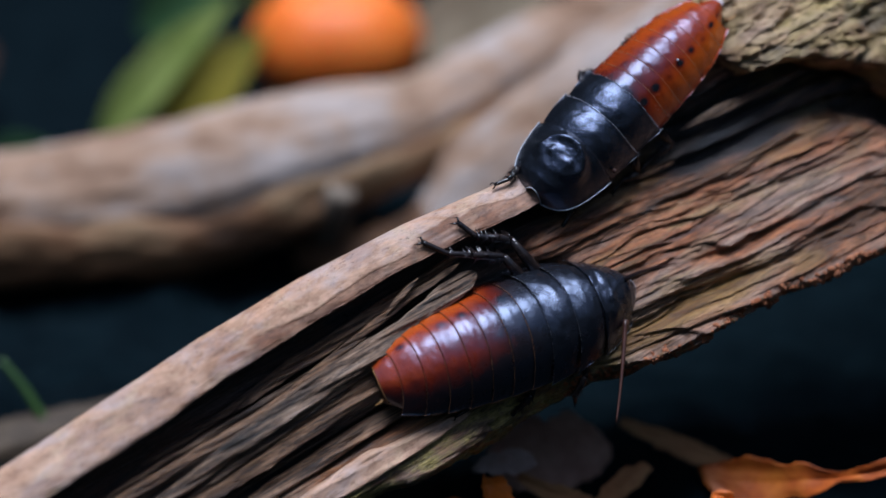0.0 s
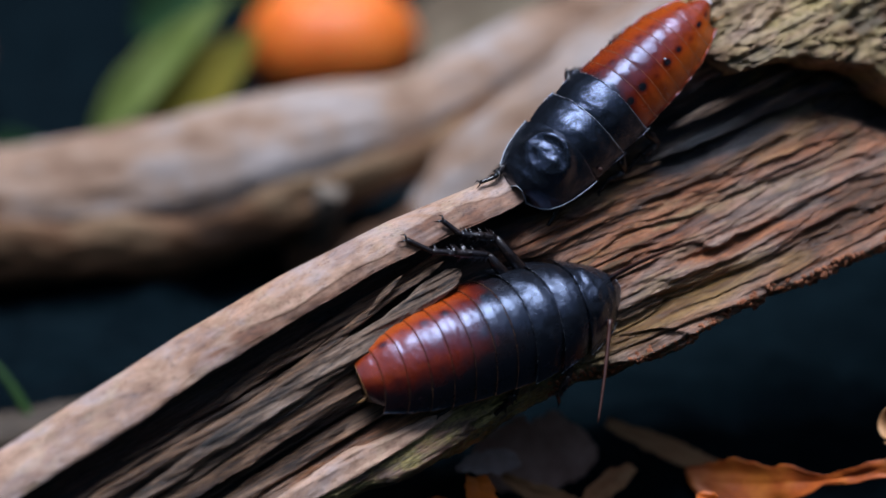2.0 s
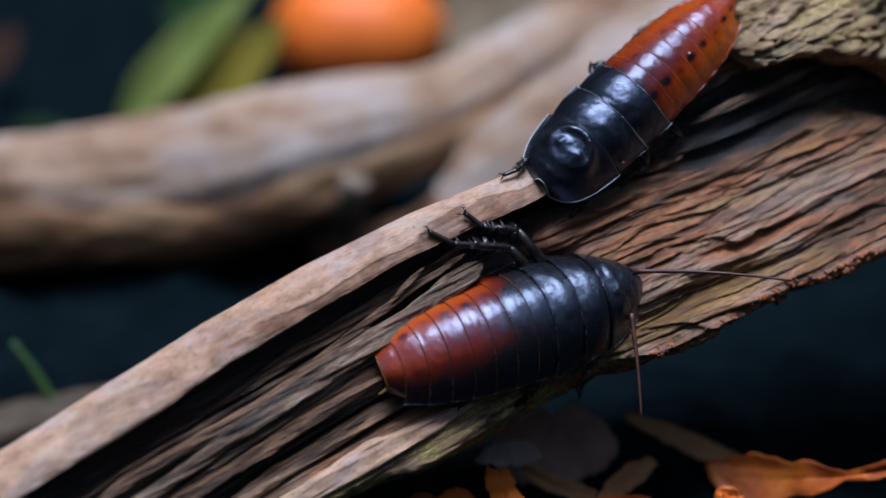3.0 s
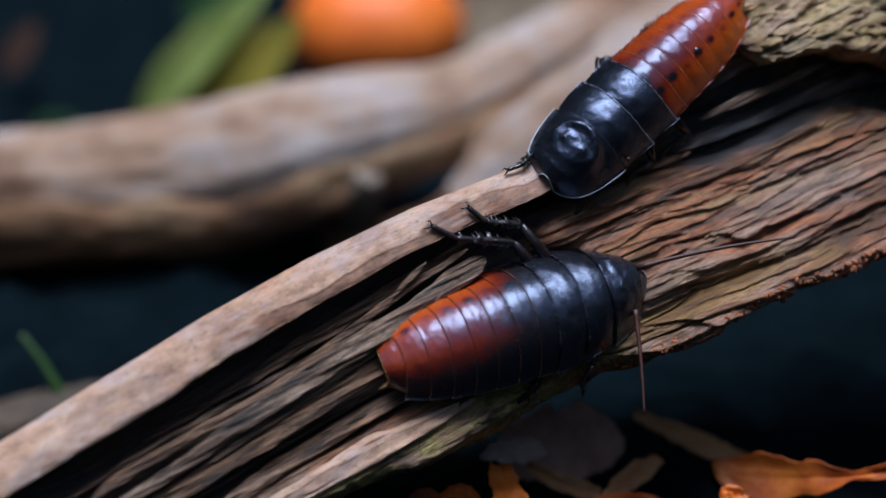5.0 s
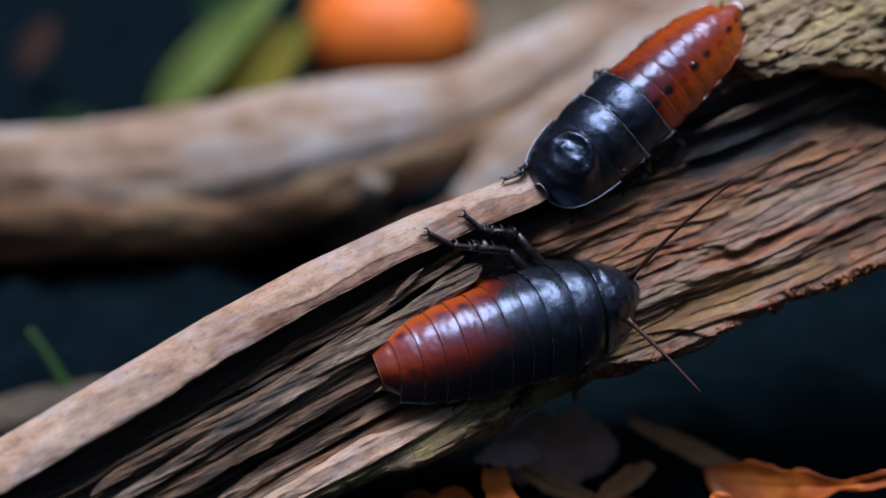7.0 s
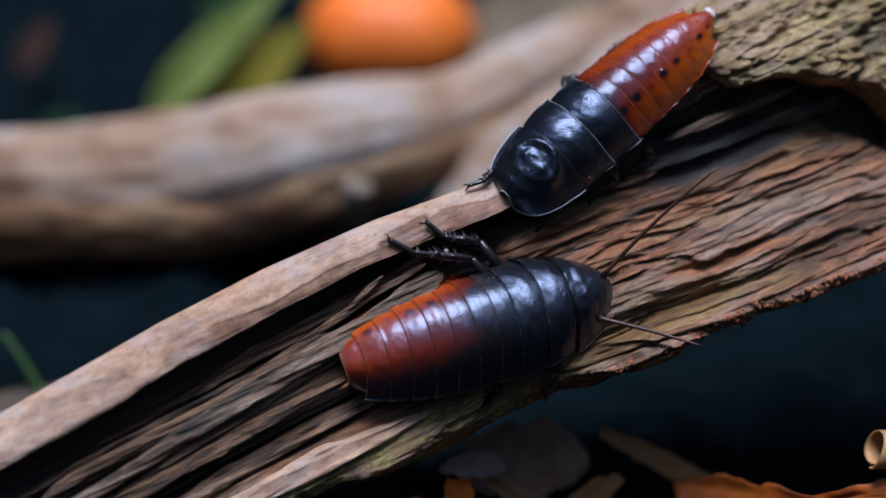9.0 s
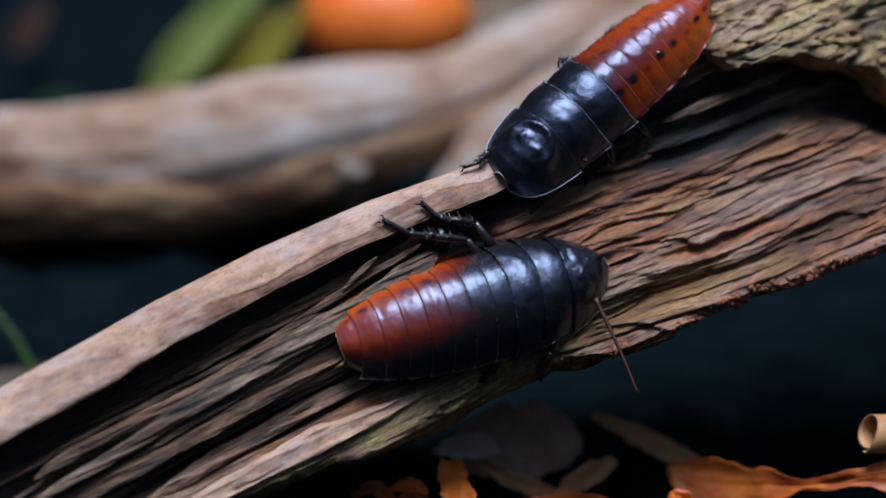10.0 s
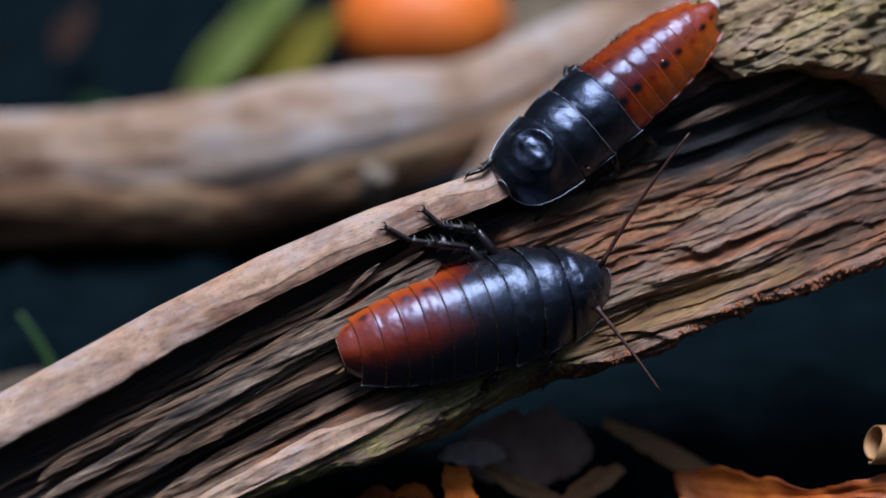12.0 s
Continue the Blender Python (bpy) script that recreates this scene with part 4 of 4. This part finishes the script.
def build_surroundings():
    pale = build_far_log("pale weathered branch lying behind the log", [(-0.30, 0.150, -0.008), (-0.18, 0.154, 0.001), (-0.116, 0.155, 0.0047), (-0.094, 0.156, 0.0055), (-0.064, 0.157, 0.0080), (-0.038, 0.1595, 0.0132), (-0.019, 0.162, 0.0175), (0.005, 0.171, 0.0190), (0.023, 0.182, 0.0215), (0.042, 0.194, 0.0245), (0.16, 0.25, 0.049)], 0.0205, 301, strip=True, girth=[0.9, 0.9, 0.9, 0.95, 1.0, 0.98, 0.85, 0.66, 0.59, 0.59, 0.6])
    for places, r, m, text in (([(-0.0205, 0.146, -0.006), (-0.0195, 0.143, 0.002), (-0.0178, 0.141, 0.010), (-0.0150, 0.140, 0.017)], 0.0055, STUBWOOD, "pale broken stub"),
                               ([(-0.030, 0.146, -0.012), (-0.012, 0.143, -0.010), (0.004, 0.140, -0.004), (0.012, 0.139, 0.006)], 0.0075, BROWNBARK, "brown rotten stub")):
        line = smooth_line([Vector(q) - pale.location for q in places], 6)
        part("stub", tube(line, [r * (1 - 0.25 * abs(2 * k / (len(line) - 1) - 1) ** 3 + 0.08 * math.sin(k * 2.3)) for k in range(len(line))], 16), m, pale, text)
    build_far_log("thick weathered limb rising beside the pale branch", [(0.012, 0.133, -0.045), (0.021, 0.141, -0.012), (0.040, 0.151, 0.014), (0.078, 0.163, 0.038), (0.15, 0.19, 0.072)], 0.020, 321)
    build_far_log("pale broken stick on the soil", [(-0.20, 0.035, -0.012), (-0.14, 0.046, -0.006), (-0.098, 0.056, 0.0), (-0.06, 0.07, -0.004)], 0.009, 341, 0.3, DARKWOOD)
    # orange fruit
    u, a = np.meshgrid(np.linspace(0.001, math.pi - 0.001, 40), np.linspace(0, math.tau, 60, endpoint=False), indexing="ij")
    r = 1 + 0.02 * np.cos(6 * a) * np.sin(u)
    me = grid_mesh("fruit", 0.0345 * r * np.sin(u) * np.cos(a), 0.029 * r * np.sin(u) * np.sin(a), 0.028 * np.cos(u) * (1 - 0.25 * np.exp(-(u / 0.35) ** 2)), wrap=True, caps=True)
    fr = mesh_part("fruit", me, FRUIT, None)
    fr.location = (-0.0153, 0.326, -0.0440)
    tagged(fr, "bright orange rounded fruit on the dark soil", "fruit")
    # green plant behind
    leaf("broad green leaf standing from the soil", GREENLEAF, (-0.108, 0.275, -0.054), (-0.0555, 0.277, 0.006), 0.0185, (0.1, -0.45, 0.9), "green leaves", arch=0.3, cup=0.2, seed=3)
    leaf("yellowing leaf beside the green one", YELLOWLEAF, (-0.084, 0.264, -0.050), (-0.0435, 0.268, -0.004), 0.026, (0.1, -0.45, 0.9), "green leaves", arch=0.3, cup=0.2, seed=4)
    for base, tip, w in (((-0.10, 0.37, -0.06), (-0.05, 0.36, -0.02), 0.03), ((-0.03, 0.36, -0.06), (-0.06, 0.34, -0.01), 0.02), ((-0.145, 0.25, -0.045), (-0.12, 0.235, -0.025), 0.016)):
        leaf("green leaf with shade put into its dark colour", DIMLEAF, base, tip, w, (0, -0.6, 0.8), "green leaves", arch=0.3, cup=0.2, seed=5)
    leaf("brown dead leaf with shade put into its dark colour", RUSTLEAF, (-0.160, 0.30, -0.045), (-0.150, 0.322, -0.034), 0.012, (0, -0.7, 0.7), arch=0.2, cup=0.2, seed=6)
    leaf("large dull tan dead leaf behind the fruit", DULLLEAF, (0.008, 0.350, -0.062), (0.072, 0.345, -0.034), 0.034, (0, -0.6, 0.8), arch=0.2, cup=0.1, seed=8)
    leaf("brown dead leaf with shade put into its dark colour", RUSTLEAF, (-0.136, 0.098, -0.024), (-0.106, 0.106, -0.013), 0.020, (0, -0.3, 0.95), arch=0.3, cup=0.2, seed=9)
    st = part("stem", tube(smooth_line([(-0.105, 0.066, 0.020), (-0.099, 0.061, 0.013), (-0.093, 0.055, 0.002)], 6), [0.0007 + 0.00006 * k for k in range(13)], 8), STEMMAT, None)
    tagged(st, "short green stem in the litter", "stem")
    # dead leaves in front
    big = ribbon_leaf("large lobed dry orange-brown leaf with a rolled end", DRYLEAF,
                      [(0.0648, 0.0008, 0.0322), (0.0704, -0.0037, 0.0324), (0.0782, -0.0075, 0.0347), (0.0857, -0.0114, 0.0386), (0.0918, -0.0146, 0.042), (0.0972, -0.0167, 0.0452), (0.1037, -0.0184, 0.0487), (0.1117, -0.0187, 0.0506)],
                      [0.0010, 0.0052, 0.0052, 0.0036, 0.0012, 0.0016, 0.0022, 0.0045], (0.0, -0.7, 0.7), 0.25, 11)
    axis, up, out = Vector((0.985, 0.133, -0.105)), Vector((0.0, 0.62, 0.785)), Vector((0.17, -0.773, 0.611))
    u, a = np.meshgrid(np.linspace(0, 1, 24), np.linspace(-1.9, 5.0, 60), indexing="ij")
    turn = np.clip((a + 1.9) / 6.9, 0, 1)
    faces = []
    for d in (0.0, 0.00035):
        r = (0.0044 - 0.0010 * turn) * (1 + 0.12 * u) * (1 + 0.03 * vnoise(u * 6, a, 19)) - d
        along = 0.026 * u + 0.0010 * np.sin(a * 1.3) * (1 - u)
        faces.append([0.1040 * (k == 0) - 0.0139 * (k == 1) + 0.0574 * (k == 2) + axis[k] * along + out[k] * r * np.cos(a) + up[k] * r * np.sin(a) for k in range(3)])
    me = grid_mesh("rolled_edge", *(np.concatenate((o, i[:, ::-1]), 1) for o, i in zip(*faces)), wrap=True, caps=True)
    rolled = mesh_part("rolled_edge", me, ROLLEAF, big, "rolled-up tan leaf end")
    rolled.location = -big.location
    ribbon_leaf("narrow bright orange dry leaf hanging under the log", BRIGHTLEAF, [(0.0152, -0.0112, 0.045), (0.0158, -0.0167, 0.0445), (0.017, -0.0221, 0.044), (0.0191, -0.0303, 0.0425), (0.022, -0.036, 0.036)], [0.0026, 0.0032, 0.0034, 0.0032, 0.0020], (0.15, -0.5, 0.85), 0.25, 13)
    ribbon_leaf("pale pinkish torn leaf under the log", PALELEAF, [(0.0112, -0.0061, 0.0422), (0.0150, -0.0055, 0.0428), (0.0195, -0.0042, 0.0420), (0.0255, -0.0006, 0.0392)], [0.0006, 0.0022, 0.0030, 0.0020], (0.0, -0.5, 0.85), 0.2, 12)
    ribbon_leaf("curled dry tan leaf", TANLEAF, [(0.0221, -0.0011, 0.0345), (0.0276, -0.0058, 0.0344), (0.0328, -0.0082, 0.034), (0.038, -0.0088, 0.0327)], [0.0010, 0.0020, 0.0022, 0.0012], (0, -0.6, 0.8), 0.4, 14)
    ribbon_leaf("curled dry tan leaf", TANLEAF, [(0.0524, 0.0023, 0.0322), (0.0477, -0.0026, 0.0329), (0.0425, -0.0077, 0.0336), (0.0381, -0.0137, 0.033)], [0.0012, 0.0026, 0.0026, 0.0016], (0, -0.6, 0.8), 0.4, 15)
    ribbon_leaf("dull brown torn leaf in the log's shade", BROWNLEAF, [(0.0165, 0.0060, 0.0305), (0.0240, 0.0085, 0.0305), (0.0320, 0.0105, 0.0295), (0.0400, 0.0125, 0.0280), (0.0460, 0.0135, 0.0265)], [0.0040, 0.0085, 0.0095, 0.0075, 0.0015], (0.05, -0.75, 0.65), 0.25, 16)
    ribbon_leaf("narrow dull tan blade on the litter", TANLEAF, [(0.0486, 0.0175, 0.0322), (0.0575, 0.0152, 0.0284), (0.0663, 0.0115, 0.026), (0.075, 0.0083, 0.0244)], [0.0012, 0.0024, 0.0026, 0.0014], (0, -0.5, 0.85), 0.2, 17)
    scraps = (([(0.002, -0.0162, 0.0403), (0.0068, -0.0153, 0.0409), (0.0098, -0.0182, 0.0402)], BRIGHTLEAF), ([(0.0043, -0.0205, 0.0378), (0.006, -0.0186, 0.04), (0.0125, -0.0209, 0.0397)], DRYLEAF),
              ([(0.0627, -0.0200, 0.0405), (0.0645, -0.0182, 0.0421), (0.0677, -0.0200, 0.04)], BRIGHTLEAF), ([(0.0274, -0.0184, 0.0379), (0.0349, -0.0162, 0.0367), (0.0464, -0.0123, 0.0338), (0.0528, -0.0126, 0.0327)], DRYLEAF),
              ([(-0.006, -0.019, 0.041), (-0.001, -0.018, 0.0425), (0.003, -0.021, 0.041)], DRYLEAF), ([(0.030, -0.022, 0.038), (0.036, -0.020, 0.0395), (0.043, -0.019, 0.038)], DRYLEAF))
    for i, (line, m) in enumerate(scraps):
        ribbon_leaf("small curled dry leaf scrap", m, line, [0.0006, 0.0017, 0.0015, 0.0006][:len(line)], (0, -0.5, 0.85), 0.5, 20 + i)


def build_unseen_walls():
    """Unseen plain dark walls, added to block low sky light; open above."""
    for name, x, y, sx, sy in (("unseen_wall_north", 0, 0.95, 1.8, 0.04), ("unseen_wall_south", 0, -0.75, 1.8, 0.04), ("unseen_wall_east", 0.88, 0.1, 0.04, 1.66), ("unseen_wall_west", -0.88, 0.1, 0.04, 1.66)):
        bm = bmesh.new()
        bmesh.ops.create_cube(bm, size=1, matrix=Matrix.Translation((x, y, 0.35)) @ Matrix.Diagonal((sx, sy, 1.0, 1)))
        bmesh.ops.bevel(bm, geom=bm.edges[:], offset=0.005, segments=2, affect="EDGES")
        tagged(part(name, bm, WALLMAT, None), "unseen dark green wall, added to block low sky light", "wall", kind="structure")


build_ground()
build_unseen_walls()
build_log()
build_surroundings()
upper_roach, lower_roach, antennae, planted_legs = build_cockroaches()


def feeler_pose(base, angle, toward):
    """A feeler's pose on the lower insect: angle in degrees from straight right, counter-clockwise, seen from the front."""
    right, up, front = Vector((1, 0, 0)), Vector((0, 0.62, 0.785)), Vector((0, -0.785, 0.62))
    turn = LOWER.to_3x3().inverted()
    x = turn @ (right * math.cos(radians(angle)) + up * math.sin(radians(angle)) + front * toward).normalized()
    z = turn @ front
    z = (z - x * z.dot(x)).normalized()
    y = z.cross(x)
    return Matrix(((x.x, y.x, z.x, base[0]), (x.y, y.y, z.y, base[1]), (x.z, y.z, z.z, base[2]), (0, 0, 0, 1)))


def motions():
    walk(upper_roach, [(0, UPPER), (12, UPPER)])
    # the lower insect shuffles forward and up while its planted feet hold
    shift = on_log(2.9, -1.5, 0) - on_log(0, 0, 0)
    steps = [(0, 0), (7.2, 0), (8.0, 0.45), (8.8, 0.83), (9.0, 0.88), (9.5, 1.0), (10.5, 1.03), (12, 0.97)]
    walk(lower_roach, [(t, Matrix.Translation(shift * k) @ LOWER) for t, k in steps])
    for leg in planted_legs:
        walk(leg, [(t, LOWER.inverted() @ Matrix.Translation(-shift * k) @ LOWER) for t, k in steps])
    low = [(0, -97), (0.3, -91), (0.6, -84), (0.9, -75), (1.2, -78), (1.5, -92), (1.8, -98), (2.1, -98), (2.4, -93), (2.7, -78), (3.0, -85), (3.2, -90),
           (4.0, -75), (4.8, -75), (5.0, -85), (5.3, -90), (5.6, -89), (5.9, -78), (6.2, -65), (6.5, -52), (6.8, -45), (7.2, -42), (8.0, -28), (8.8, -12),
           (9.0, -12), (9.3, -32), (9.6, -52), (10, -63), (10.5, -85), (10.8, -92), (11.2, -87), (11.5, -67), (12, -49)]
    walk(antennae[0], [(t, feeler_pose(in_body(LOWER, LL, 29.8, 36.0, 8.5) * LL, a, 0.22)) for t, a in low])
    high = [(0, 60, 8), (1.4, 55, 8), (1.9, 40, 3), (2.4, 20, 0.4), (2.7, 3, 0.15), (3.2, 0, 0.1), (4.0, 15, 0.15), (4.8, 20, 0.15), (5.0, 15, 0.1), (5.3, 8, 0.1), (5.6, 3, 0.1), (5.9, 0, 0.1), (6.2, 15, 0.15), (6.5, 38, 0.2), (6.8, 45, 0.3), (7.2, 55, 0.8), (8.0, 50, 0.4), (8.8, 48, 0.2), (9.0, 50, 0.3), (9.35, 48, 8), (9.6, 46, 8), (10, 44, 8), (10.25, 43, 1.2), (10.5, 42, 0.3), (10.8, 50, 0.2), (11.2, 54, 0.15), (11.5, 60, 0.15), (12, 63, 0.15)]
    walk(antennae[1], [(t, feeler_pose(in_body(LOWER, LL, 34.4, 28.6, 7.5) * LL, a, c)) for t, a, c in high])


motions()
